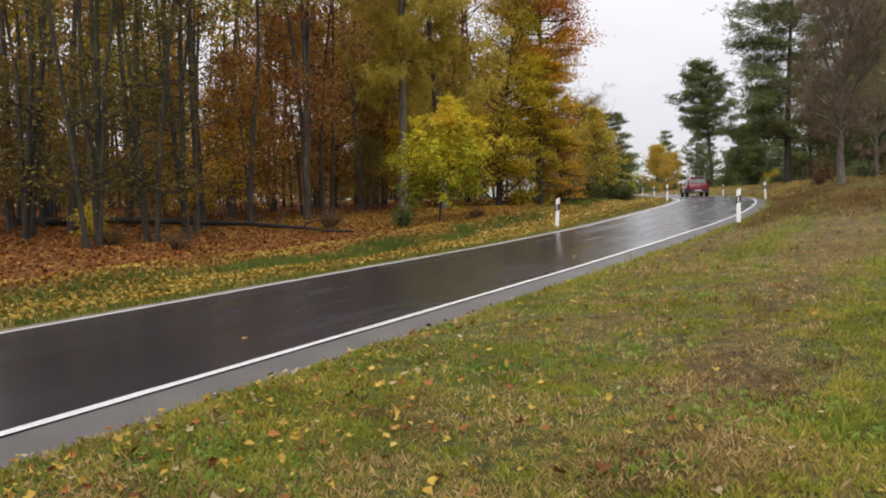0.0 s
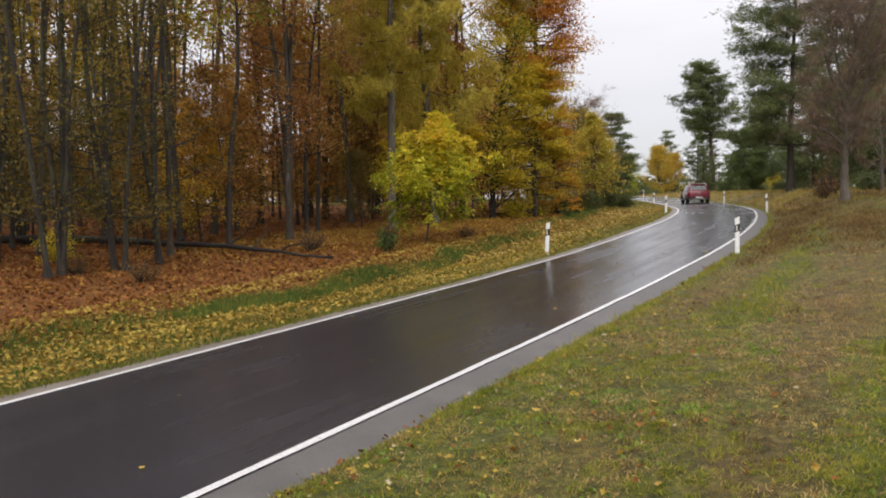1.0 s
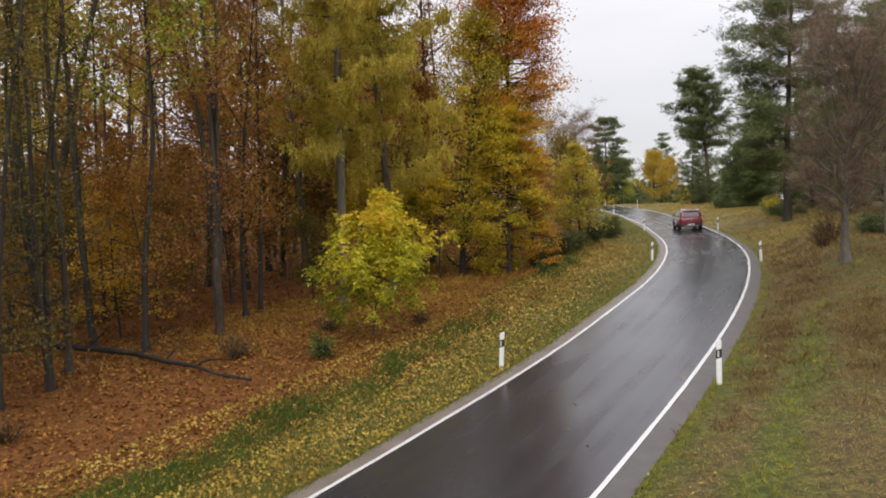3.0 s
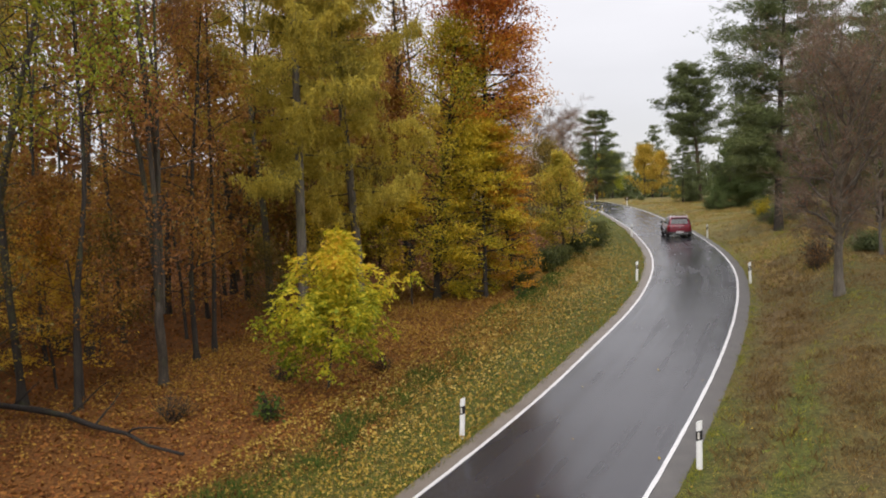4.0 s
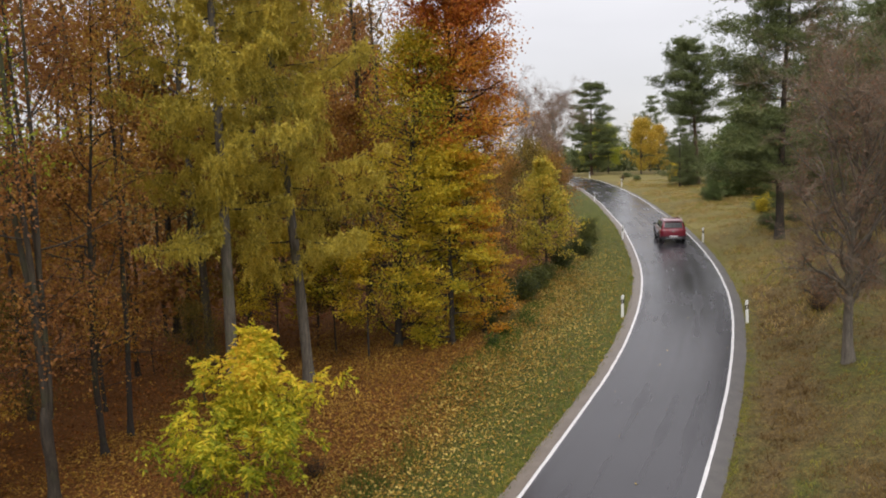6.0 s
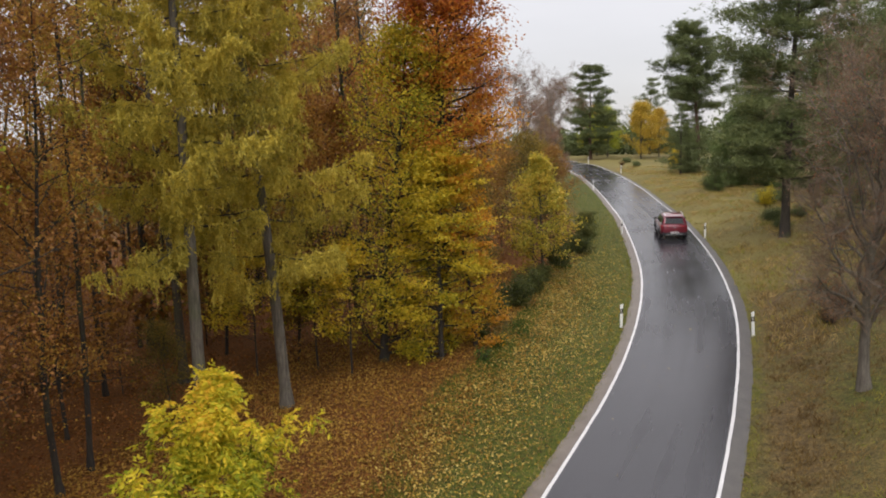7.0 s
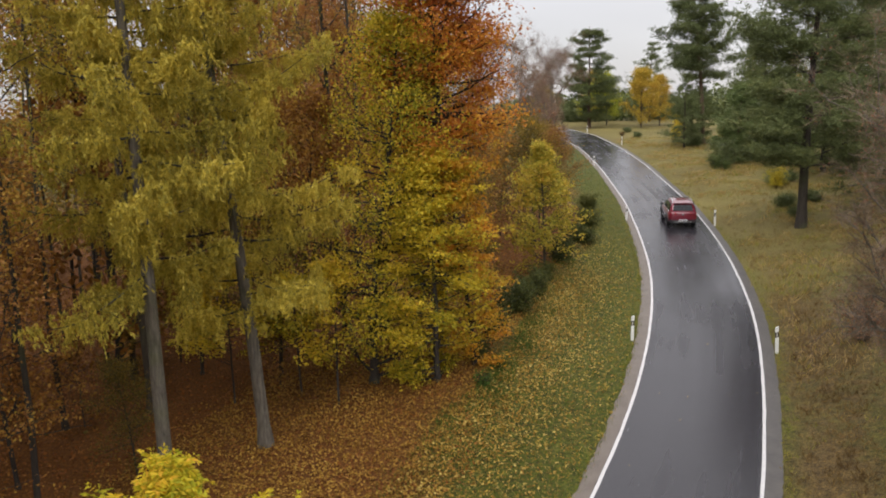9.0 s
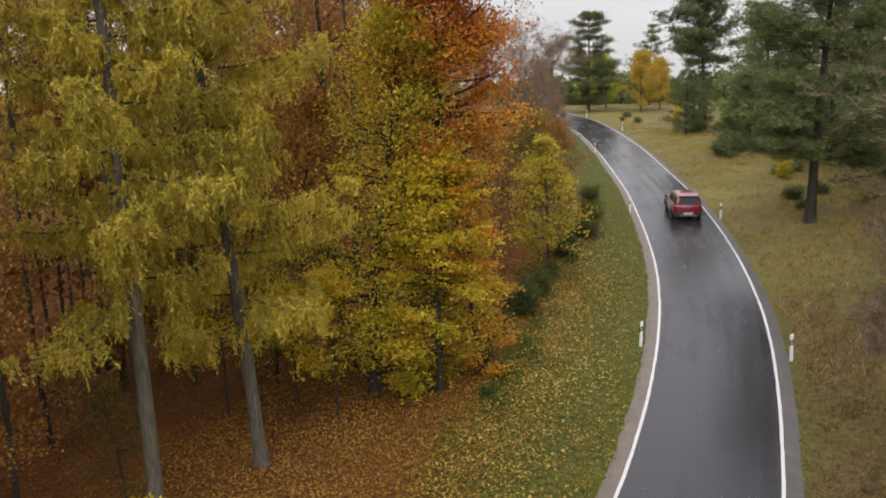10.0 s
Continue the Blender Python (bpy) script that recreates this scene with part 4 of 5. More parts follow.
while len(taken) < 185 and tries < 9000:
    tries += 1
    x, y = rng.uniform(-62, 16), rng.uniform(14, 118)
    o = float(offset(x, y))
    if o > -9.5 - (2.0 if y < 30 else 3.5 if 44 < y < 60 else 7.0 if y >= 60 else 0) or o < -58 or (-24 < x < -8 and 72 < y < 96) or (-4.5 < x < 8 and y < 42) or (y < 27 and x > -20):
        continue
    if min((x - a) ** 2 + (y - b) ** 2 for a, b in taken) < (2.2 if y < 60 else 3.0) ** 2:
        continue
    if x < -6 and math.hypot(x, y) > 50 and rng.uniform() < 0.72:
        continue
    taken.append((x, y))
    k = int(rng.choice(6, p=[.05, .08, .04, .42, .04, .37] if x < -9 and y < 50 else [.2, .17, .2, .2, .08, .15]))
    near = y < 52 and o > -26
    plant((TALL if near else FAR)[k], x, y, float(rng.uniform(0, 360)), float(rng.uniform(.78, 1.1)) * (0.65 if y > 56 and o > -24 else 1))
THIN = [
    broadleaf("slim_hornbeam", 97, 19, 0.085, 0.50, 1.6, 18, 500, 0.14, LEAF_DULL, BARK_DARK, "slim dark forest stem with sparse leaves", low_twigs=4, spread=0.4, forks=2),
    broadleaf("slim_beech", 98, 20, 0.10, 0.45, 1.8, 18, 700, 0.15, LEAF_BROWN, BARK_GREY, "slim grey beech stem with sparse brown leaves", low_twigs=4, spread=0.4, forks=2),
]
n_thin = 0
while n_thin < 52:
    x, y = rng.uniform(-30, -2), rng.uniform(20, 56)
    o = float(offset(x, y))
    if o > -11.5 or (-4.5 < x < 8 and y < 44) or min((x - a) ** 2 + (y - b) ** 2 for a, b in taken) < 1.1 ** 2:
        continue
    taken.append((x, y))
    plant(THIN[n_thin % 2], x, y, float(rng.uniform(0, 360)), float(rng.uniform(.8, 1.1)))
    n_thin += 1
for _ in range(110):
    x, y = rng.uniform(-55, 8), rng.uniform(44, 125)
    o = float(offset(x, y))
    if o > (-8.5 if y > 64 else -13) or (-24 < x < -8 and 72 < y < 96):
        continue
    plant(UNDER_FAR[int(rng.integers(0, 3))], x, y, float(rng.uniform(0, 360)), float(rng.uniform(.7, 1.3)) * (0.7 if x < -12 else 1.0))
for _ in range(50):
    x, y = rng.uniform(-40, 8), rng.uniform(18, 70)
    o = float(offset(x, y))
    if o > -9.5 or (x + 1.7) ** 2 + (y - 33) ** 2 < 40 or (-8 < x < 0 and y < 33):
        continue
    plant(LOW[int(rng.integers(0, 2))], x, y, float(rng.uniform(0, 360)), float(rng.uniform(.5, 1.2)))
for n_kind, ob in enumerate(TALL + FAR + UNDER + UNDER_FAR + LOW + THIN):
    stand(ob, -30 - 2.9 * n_kind, 26 + 5.0 * (n_kind % 4), 40 * n_kind, 1.0)

# far trees round the bend
bare_far = bare("bare_birch", 71, 15, 0.16, 0.25, 3.4, "bare reddish-brown tree by the road bend", BARK_BARE, twigs=4200, n_limb=11, leaves=4200, leafmat=LEAF_ROSE, twig_len=0.8)
stand(bare_far, 17, 92, 0, 0.9)
for x, y, s in ((14, 84, .75), (19, 104, .85), (16, 112, 1.0), (20.0, 118, .8), (12, 100, 1.0), (20.5, 128, .7), (9, 92, 1.0), (15.0, 78, .55), (5, 104, 1.0), (18, 137, .8), (12, 130, 1.0)):
    plant(bare_far, x, y, 57 * x, s)
gold_far = broadleaf("golden_birch", 72, 9.5, 0.14, 0.10, 3.6, 34, 6500, 0.26, LEAF_AMBER, BARK_GREY, "golden yellow birch at the far end of the meadow", spread=0.4)
stand(gold_far, 38.5, 142, 0, 0.9)
for x, y, s in ((40.5, 150, .9), (42.5, 146, .8), (27, 170, .8), (38.0, 175, 1.0)):
    plant(gold_far, x, y, 71 * x, s)
pale_far = None
for x, y, s in ((35.4, 153, .85), (37.0, 160, .9), (33.6, 160, .8)):
    if pale_far is None:
        pale_far = stand(broadleaf("pale_birch", 74, 9.5, 0.13, 0.10, 3.2, 34, 6000, 0.24, LEAF_SPRING, BARK_GREY, "pale yellow-green birch at the far end of the meadow", spread=0.4), x, y, 20, s)
    else:
        plant(pale_far, x, y, 71 * x, s)
far_pine = pine("meadow_pine", 54, 18, 0.26, 0.08, ((0.05, 0.2, 0.5, 0.8, 1.0), (4.2, 4.8, 4.2, 2.6, 0.5)), "dense dark green pine behind the meadow", tufts=4600, needle=0.42, blades=5, tiers=16, fluff=0.34, bark=BARK_DARK)
stand(far_pine, 38.0, 69, 20, .95)
for x, y, s in ((41, 72, 1.0), (38.5, 83, .85), (37.5, 54, .95), (33.5, 49.5, .6), (35.5, 64.5, .9), (46, 88, 1.0), (44, 60, 1.1), (52, 70, 1.1), (40, 43, 1.0), (50, 100, .9), (56, 118, .9), (42, 81, .8), (33.6, 105.0, .46), (36.9, 110.5, .44), (35.2, 107.4, .36), (48, 50, 1.1), (60, 90, 1.2), (52, 128, .9), (58, 145, .9), (46, 165, .8)):
    plant(far_pine, x, y, 83 * x, s)
bushy = pine("young_pine", 55, 7.5, 0.12, 0.03, ((0.03, 0.3, 0.6, 1.0), (2.2, 2.4, 1.9, 0.3)), "bushy green young pine reaching the ground", tufts=5200, needle=0.24, blades=6, tiers=16, fluff=0.24, leafmat=LEAF_GREENPINE)
stand(bushy, 34.2, 91.8, 0, 1.0)
for x, y, s in ((36.2, 93.0, 1.05), (31.4, 87.2, .36), (38.4, 89.5, .95)):
    plant(bushy, x, y, 67 * x, s)
far_bare = bare("brown_oak", 73, 13, 0.2, 0.2, 4.4, "bare brown oak in the meadow", BARK_BARE, twigs=6000, n_limb=16, leaves=3000, leafmat=LEAF_BROWN, twig_len=0.7)
stand(far_bare, 24.8, 45.2, 10, 0.5)
for x, y, s in ((28, 36, .8), (42, 36, 1.1), (40, 64, .9)):
    plant(far_bare, x, y, 41 * x, s)
# far woods close the view
for k in range(70):
    a = float(rng.uniform(-75, 75))
    d = float(rng.uniform(190, 330))
    x, y = 10 + d * math.sin(radians(a)), 40 + d * math.cos(radians(a))
    if (abs(offset(x, y)) < 9 and y < 260) or 0 < a < 22:
        continue
    plant(FAR[int(rng.integers(0, 3))], x, y, float(rng.uniform(0, 360)), float(rng.uniform(.7, 1.1)))


def far_woods(name, seed, count, x0, x1, y0, y1, top, size, material, label):
    """A distant wood edge: uneven heaps of leaf clumps from the ground up."""
    rs = np.random.default_rng(seed)
    x, y = rs.uniform(x0, x1, count), rs.uniform(y0, y1, count)
    h = top * (0.75 + 0.35 * wave(x, y, 5.0, seed) + 0.2 * wave(x, y, 1.7, seed + 1))
    z = height(x, y) + h * rs.uniform(0, 1, count) ** 0.8
    return tagged(new(name, leaf_mesh(name, rs, np.column_stack([x, y, z]), size, material)), label, "woods", kind="stuff")


far_woods("far_woods", 3, 16000, -110, 6, 122, 140, 8, 0.7, LEAF_BROWN, "brown thicket closing the forest far back")
far_woods("far_woods", 11, 13000, -70, -27, 60, 78, 6.0, 0.45, LEAF_DULL, "dark olive thicket between the trunks")
far_woods("far_woods", 12, 9000, -20, 6, 100, 116, 6.0, 0.5, LEAF_BROWN, "brown thicket beyond the clearing")
far_woods("far_woods", 5, 12000, -75, -52, 10, 125, 8, 0.7, LEAF_OLIVE, "olive thicket at the side of the forest")
far_woods("far_woods", 8, 14000, 58, 80, 20, 170, 9, 0.7, LEAF_PINE, "dark green woods beyond the meadow")
far_woods("far_woods", 9, 12000, 20, 75, 178, 196, 6, 0.9, LEAF_PINE, "hazy green woods beyond the bend")


# ---- bushes, log, brushwood ----
def shrub(name, seed, H, reach, n_stem, leaves, size, leafmat, label, spread=0.16):
    """A shrub of many stems from one root."""
    rs = np.random.default_rng(seed)
    paths, A = [], []
    for k in range(n_stem):
        az = rs.uniform(0, 6.28)
        out = rs.uniform(0.1, 1.0) * reach / H
        s = stem(rs, (0.1 * math.cos(az), 0.1 * math.sin(az), -0.05), (out * math.cos(az), out * math.sin(az), 1), H * rs.uniform(0.6, 1.0), 6, 0.12)
        paths.append((s, np.linspace(0.022, 0.006, 7), 4))
        A.append(s[2:])
        for q in range(5):
            i = rs.integers(2, 7)
            t = stem(rs, s[i], rs.normal(0, 1, 3) + np.array([0, 0, 0.3]), H * rs.uniform(0.2, 0.4), 4, 0.2)
            paths.append((t, np.linspace(0.01, 0.004, 5), 3))
            A.append(t[1:])
    v, f = tubes(paths)
    stems_me = mesh_from("woody_base", v, f, BARK_DARK, True)
    ob = new(name)
    part("woody_base", stems_me, None, ob)
    if leaves:
        pos = scatter(rs, np.concatenate(A), leaves, spread)
        pos[:, 2] = np.maximum(pos[:, 2], 0.03)
        part("foliage", leaf_mesh("foliage", rs, pos, size, leafmat), None, ob)
    return tagged(ob, label, "shrub")


green_bush = stand(shrub("roadside_bush", 201, 1.5, 1.5, 20, 3600, 0.11, LEAF_GREEN, "dark green bush at the foot of the forest edge"), 9.0, 50.6, 0)
for x, y, s in ((7.7, 47.6, .8), (10.0, 53.0, .9), (12.4, 59.6, 1.0), (14.4, 64.0, .9), (15.8, 69, .9), (6.9, 45.0, .6), (17.0, 75, .9), (10.9, 55.4, .7)):
    plant(green_bush, x, y, 37 * x, s)
olive_bush = stand(shrub("meadow_bush", 202, 1.35, 2.0, 26, 4200, 0.13, LEAF_PINE, "low wide dark green bush in the meadow", spread=0.2), 31.9, 89.0, 0)
for x, y, s in ((32.4, 121, .55), (32.2, 77.8, .85), (33.6, 78.6, .7), (27.9, 64.6, .5), (28.8, 68.0, .7), (39.6, 127, .5), (35.2, 106.5, .9), (38.2, 107.5, .8), (40, 100, .8), (24.9, 47.0, .8), (31, 53, 1.0), (37, 60, 1.0), (33.6, 131, .6), (31.4, 70, .6), (36.5, 96, .5), (41, 88, .8)):
    plant(olive_bush, x, y, 53 * x, s)
yellow_bush = stand(shrub("yellow_bush", 203, 2.4, 1.1, 12, 1900, 0.13, LEAF_GOLD, "yellow-leaved bush beside the dark pine"), 31.6, 76.2, 0, 0.7)
for x, y, s in ((-10.8, 24.4, .55), (36.5, 117.5, .8), (42, 134, 1.0)):
    plant(yellow_bush, x, y, 91 * x, s, "small yellow-leaved sapling among the trunks" if x < 0 else "")
red_bush = stand(shrub("red_beech_shrub", 205, 2.6, 1.3, 14, 2600, 0.12, LEAF_RED, "low beech shrub with dull red leaves"), -10.4, 35.2, 0)
plant(red_bush, -13.2, 40.8, 80, 1.1)
brown_bush = stand(shrub("brown_thicket", 204, 1.3, 1.5, 38, 900, 0.07, LEAF_BROWN, "thicket of dry brown stems"), 21.4, 44.3, 0, 1.25)
for x, y, s in ((20.7, 43.5, .7), (23.4, 41.0, .9), (26, 43, 1.0), (29, 45.5, 1.1), (22, 37.5, .8), (-3.9, 27.4, .65), (-7.0, 21.0, .5), (-9.4, 22.6, .5), (-1.6, 30.8, .6), (1.4, 31.6, .5), (31.5, 125.5, .6)):
    plant(brown_bush, x, y, 29 * x, s)


BARK_ROT = bark_material("rotten_wet_bark", (0.006, 0.004, 0.003), (0.022, 0.015, 0.010), moss_amount=0.2)


weed_clump = stand(shrub("tall_weed", 206, 0.8, 0.16, 12, 300, 0.11, DITCH_GREEN, "tall bright green weed clump at the edge of the leaf litter", spread=0.10), -1.35, 27.4, 0)
for x, y, s in ((6.9, 42.6, .8), (7.6, 44.0, .7)):
    plant(weed_clump, x, y, 61 * x, s)


def fallen_log():
    rs = np.random.default_rng(5)
    u = np.linspace(0, 1, 15)
    xy = np.column_stack([np.interp(u, (0, 0.62, 1), (-16.6, -7.9, -2.7)), np.interp(u, (0, 0.62, 1), (31.2, 28.2, 24.9))]) + rs.normal(0, 0.10, (15, 2))
    z = height(xy[:, 0], xy[:, 1]) + 0.20 + 0.16 * np.sin(u * math.pi) * (1 - u)
    paths = [(np.column_stack([xy, z]), np.linspace(0.18, 0.035, 15) * rs.uniform(0.8, 1.2, 15), 8)]
    ob = new("fallen_log")
    v, f = tubes(paths)
    part("stem", mesh_from("stem", v, f, BARK_ROT, True), None, ob)
    for k in (8, 10, 11, 12):
        s = stem(rs, (xy[k][0], xy[k][1], z[k]), (rs.normal(.6, .3), rs.normal(0, .5), 0.35), rs.uniform(.8, 1.6), 5, 0.15)
        v, f = tubes([(s, np.linspace(0.035, 0.01, 6), 5)])
        part("branch", mesh_from("branch", v, f, BARK_ROT, True), None, ob)
    return tagged(ob, "long dark fallen trunk lying across the forest floor", "log")


fallen_log()


# ---- delineator posts ----
POST_WHITE = plain("post_white_plastic", (0.76, 0.76, 0.74), 0.45, spread=0.06, scale=9)
POST_BLACK = plain("post_black_band", (0.015, 0.015, 0.016), 0.5)
REFLECT = plain("amber_reflector", (0.55, 0.52, 0.46), 0.15, spread=0.05)


def prism(outline, z0, z1, shift=(0.0, 0.0)):
    """An upright prism; the two heights may be functions of x."""
    bm = bmesh.new()
    lo = [bm.verts.new((x, y, z0(x) if callable(z0) else z0)) for x, y in outline]
    hi = [bm.verts.new((x + shift[0], y + shift[1], z1(x) if callable(z1) else z1)) for x, y in outline]
    bm.faces.new(lo[::-1])
    bm.faces.new(hi)
    for i in range(len(lo)):
        j = (i + 1) % len(lo)
        bm.faces.new((lo[i], lo[j], hi[j], hi[i]))
    bmesh.ops.recalc_face_normals(bm, faces=bm.faces)
    return bm


def post_outline(g=0.0):
    return [(-0.06 - g, -0.015 - g), (-0.035, -0.05 - g), (0.035, -0.05 - g), (0.06 + g, -0.015 - g), (0.06 + g, 0.02 + g), (0.03, 0.045 + g), (-0.03, 0.045 + g), (-0.06 - g, 0.02 + g)]


def delineator():
    ob = new("delineator_post")
    bm = prism(post_outline(), -0.1, lambda x: 0.99 + 0.45 * x)
    part("post", bm, POST_WHITE, ob)
    part("black_band", prism(post_outline(0.004), lambda x: 0.60 + 0.35 * x, lambda x: 0.80 + 0.35 * x), POST_BLACK, ob, "slanted black band")
    part("reflector", prism([(-0.02, -0.062), (0.02, -0.062), (0.02, -0.05), (-0.02, -0.05)], 0.63, 0.77), REFLECT, ob, "pale reflector")
    return tagged(ob, "white roadside delineator post with a black band", "road post", "delineator posts")


first_post = delineator()
POSTS = [(3.68, 25.62), (8.48, 22.75), (13.16, 46.5), (18.1, 44.5), (23.65, 66.9), (18.6, 69.8), (28.9, 114.5), (21.9, 97.0), (29.0, 137.0), (23.3, 122.0)]
for k, (x, y) in enumerate(POSTS):
    m = Matrix.Translation((x, y, hz(x, y))) @ pose(0, 0, 0, [1.5, -1, 0, 1, 0, 1, 0, -1, 1, 0][k], [3.5, 0, 1, -2, 0, 1, 0, 0, 1, 0][k], -math.degrees(math.atan(float(lean_of(y)))))
    if k == 0:
        first_post.matrix_basis = m
    else:
        copy_thing(first_post, m)


# ---- grass and fallen leaves ----
def fade(x, y, x0, x1, y0, y1, w):
    return np.clip(np.minimum(np.minimum(x - x0, x1 - x), np.minimum(y - y0, y1 - y)) / w, 0, 1)


def sow(rs, count, x0, x1, y0, y1, keep):
    """Random places in a rectangle of the plan, kept with the given chance."""
    out, n = [], 0
    while n < count:
        x, y = rs.uniform(x0, x1, count), rs.uniform(y0, y1, count)
        k = rs.uniform(0, 1, count) < keep(x, y) * fade(x, y, x0, x1, y0, y1, 0.15 * min(x1 - x0, y1 - y0))
        out.append(np.column_stack([x[k], y[k]]))
        n += int(k.sum())
    return np.concatenate(out)[:count]


def blades(name, rs, xy, size, material, label, tilt=0.45, aspect=0.07, lift=0.0):
    z = height(xy[:, 0], xy[:, 1])
    n = len(xy)
    way = unit(np.column_stack([rs.normal(0, tilt, n), rs.normal(0, tilt, n), np.ones(n)]))
    s = np.broadcast_to(size, n)
    pos = np.column_stack([xy, z - 0.01 + lift]) + way * s[:, None] * 0.5
    return tagged(new(name, leaf_mesh(name, rs, pos, s, material, up=0, aspect=aspect, fold=0.3, way=way)), label, "grass", kind="stuff")


def tufts_of(rs, centres, per, radius, lo, hi):
    """Blades gathered in tufts: places and a length for each blade, one mean length a tuft."""
    n = len(centres)
    r = radius * rs.uniform(0.5, 1.5, n)
    xy = np.repeat(centres, per, 0) + rs.normal(0, 1, (n * per, 2)) * np.repeat(r, per)[:, None]
    size = np.repeat(lo + (hi - lo) * rs.uniform(0, 1, n) ** 2, per)
    return xy, size


def litter(name, rs, xy, size, material, label, lift=0.02, lay=2.2):
    z = height(xy[:, 0], xy[:, 1]) + lift + rs.uniform(0, 0.035, len(xy))
    return tagged(new(name, leaf_mesh(name, rs, np.column_stack([xy, z]), size, material, up=lay, aspect=0.75, fold=0.5)), label, "fallen leaves", kind="stuff")


def lobed_leaves(name, rs, pos, size, material, label, lay=2.5):
    """Fallen leaves with lobed, curled outlines, each of seven or more corners."""
    n = len(pos)
    nrm = unit(rs.normal(0, 1, (n, 3)) + np.array([0, 0, lay]))
    along = unit(np.cross(nrm, rs.normal(0, 1, (n, 3))))
    side = np.cross(nrm, along)
    s = (size * rs.uniform(0.5, 1.4, n))[:, None]
    ring = []
    for k in range(9):
        a = 2 * math.pi * k / 9
        r = (0.50 if k % 2 == 0 else 0.33) * rs.uniform(0.75, 1.2, n)[:, None]
        u, v = r * math.cos(a), 0.85 * r * math.sin(a)
        curl = rs.uniform(-0.2, 1.3, n)[:, None] * (u * u * 0.9 + v * v * 1.6)
        ring.append(pos + s * (along * u + side * v + nrm * curl))
    v = np.stack([pos] + ring, 1).reshape(-1, 3)
    base = (np.arange(n) * 10)[:, None]
    f = np.concatenate([np.concatenate([base, base + 1 + k, base + 1 + (k + 1) % 9], 1) for k in range(9)])
    return tagged(new(name, mesh_from(name, v.tolist(), f.tolist(), material)), label, "fallen leaves", kind="stuff")


def edge_right(y):
    return road_half(y) / np.sqrt(1 + lean_of(y) ** 2) + 0.56


def green_patch(x, y):
    return sstep(-0.1, 0.3, 0.5 * wave(x, y, 0.45, 8) + 0.7 * wave(x, y, 1.5, 9) + 0.3 * wave(x, y, 0.17, 4))


rs = np.random.default_rng(77)
near = lambda x, y: (offset(x, y) > edge_right(y) - 0.12 + 0.10 * wave(x, y, 0.5, 2)) / np.maximum(1.0, (np.hypot(x, y) / 3.6) ** 1.6)
thick = lambda x, y: near(x, y) * (0.4 + 0.6 * sstep(-0.75, -0.1, wave(x, y, 0.6, 14) + 0.5 * wave(x, y, 0.22, 15)))
c = np.concatenate([sow(rs, 26000, -8, 9, 1.0, 16, lambda x, y: thick(x, y) * (np.abs(x) < 0.62 * y + 1.6)), sow(rs, 5000, -12, 16, -8, 20, near)])
g = rs.uniform(0, 1, len(c)) < 0.12 + 0.72 * green_patch(c[:, 0], c[:, 1]) - 0.75 * strip(c[:, 0], c[:, 1])
xy, size = tufts_of(rs, c[g], 11, 0.034, 0.02, 0.07)
blades("meadow_grass", rs, xy, size, GRASS_GREEN, "short green autumn grass in tufts on the verge", aspect=0.17, tilt=0.8)
tan = rs.uniform(0, 1, int((~g).sum())) < 0.55 - 0.5 * strip(c[~g][:, 0], c[~g][:, 1])
xy, size = tufts_of(rs, c[~g][tan], 11, 0.042, 0.02, 0.07)
blades("dry_grass", rs, xy, size, GRASS_DRY, "short dry tan grass on the verge", tilt=1.1, aspect=0.14)
xy, size = tufts_of(rs, c[~g][~tan], 11, 0.042, 0.02, 0.06)
blades("dead_grass", rs, xy, size, GRASS_BROWN, "matted brown dead grass on the verge", tilt=1.3, aspect=0.15)
weedy = lambda x, y: near(x, y) * (sstep(0.1, 0.5, wave(x, y, 0.8, 11)) + 0.5 * sstep(1.6, 0.4, offset(x, y) - edge_right(y)) * sstep(0.0, 0.5, wave(x, y, 0.35, 12)))
c = sow(rs, 5200, -10, 15, -5, 24, weedy)
xy, size = tufts_of(rs, c, 9, 0.05, 0.02, 0.07)
blades("weeds", rs, xy, size, WEED_GREEN, "small broad-leaved green weeds in the grass", aspect=0.55, tilt=1.2)
dead = lambda x, y: near(x, y) * sstep(0.05, 0.45, wave(x, y, 0.9, 21) + 0.5 * wave(x, y, 0.3, 22))
xy, size = tufts_of(rs, sow(rs, 3600, -10, 15, -5, 24, dead), 9, 0.05, 0.02, 0.10)
blades("dead_weeds", rs, xy, size, GRASS_BROWN, "brown dead weeds in patches of the verge", aspect=0.16, tilt=0.8)
mid = lambda x, y: sstep(7, 12, y) * (offset(x, y) > edge_right(y)) * (offset(x, y) < 18) / np.maximum(1, (np.maximum(y, 0) / 16) ** 1.2)
c = sow(rs, 20000, -8, 50, 0, 105, mid)
g = rs.uniform(0, 1, len(c)) < 0.10 + 0.32 * green_patch(c[:, 0] / 2, c[:, 1] / 2) - 0.9 * strip(c[:, 0], c[:, 1])
xy, size = tufts_of(rs, c[g], 7, 0.07, 0.06, 0.22)
blades("meadow_grass", rs, xy, size, GRASS_GREEN, "green tufts of meadow grass", tilt=0.6, aspect=0.08)
tan = c[~g][rs.uniform(0, 1, int((~g).sum())) < sstep(30, 16, c[~g][:, 1])]
xy, size = tufts_of(rs, tan, 8, 0.09, 0.035, 0.10)
blades("dry_grass", rs, xy, size, GRASS_DRY, "dry tan grass on the rise of the meadow", tilt=0.8, aspect=0.09)
far = c[~g][rs.uniform(0, 1, int((~g).sum())) > sstep(30, 16, c[~g][:, 1])]
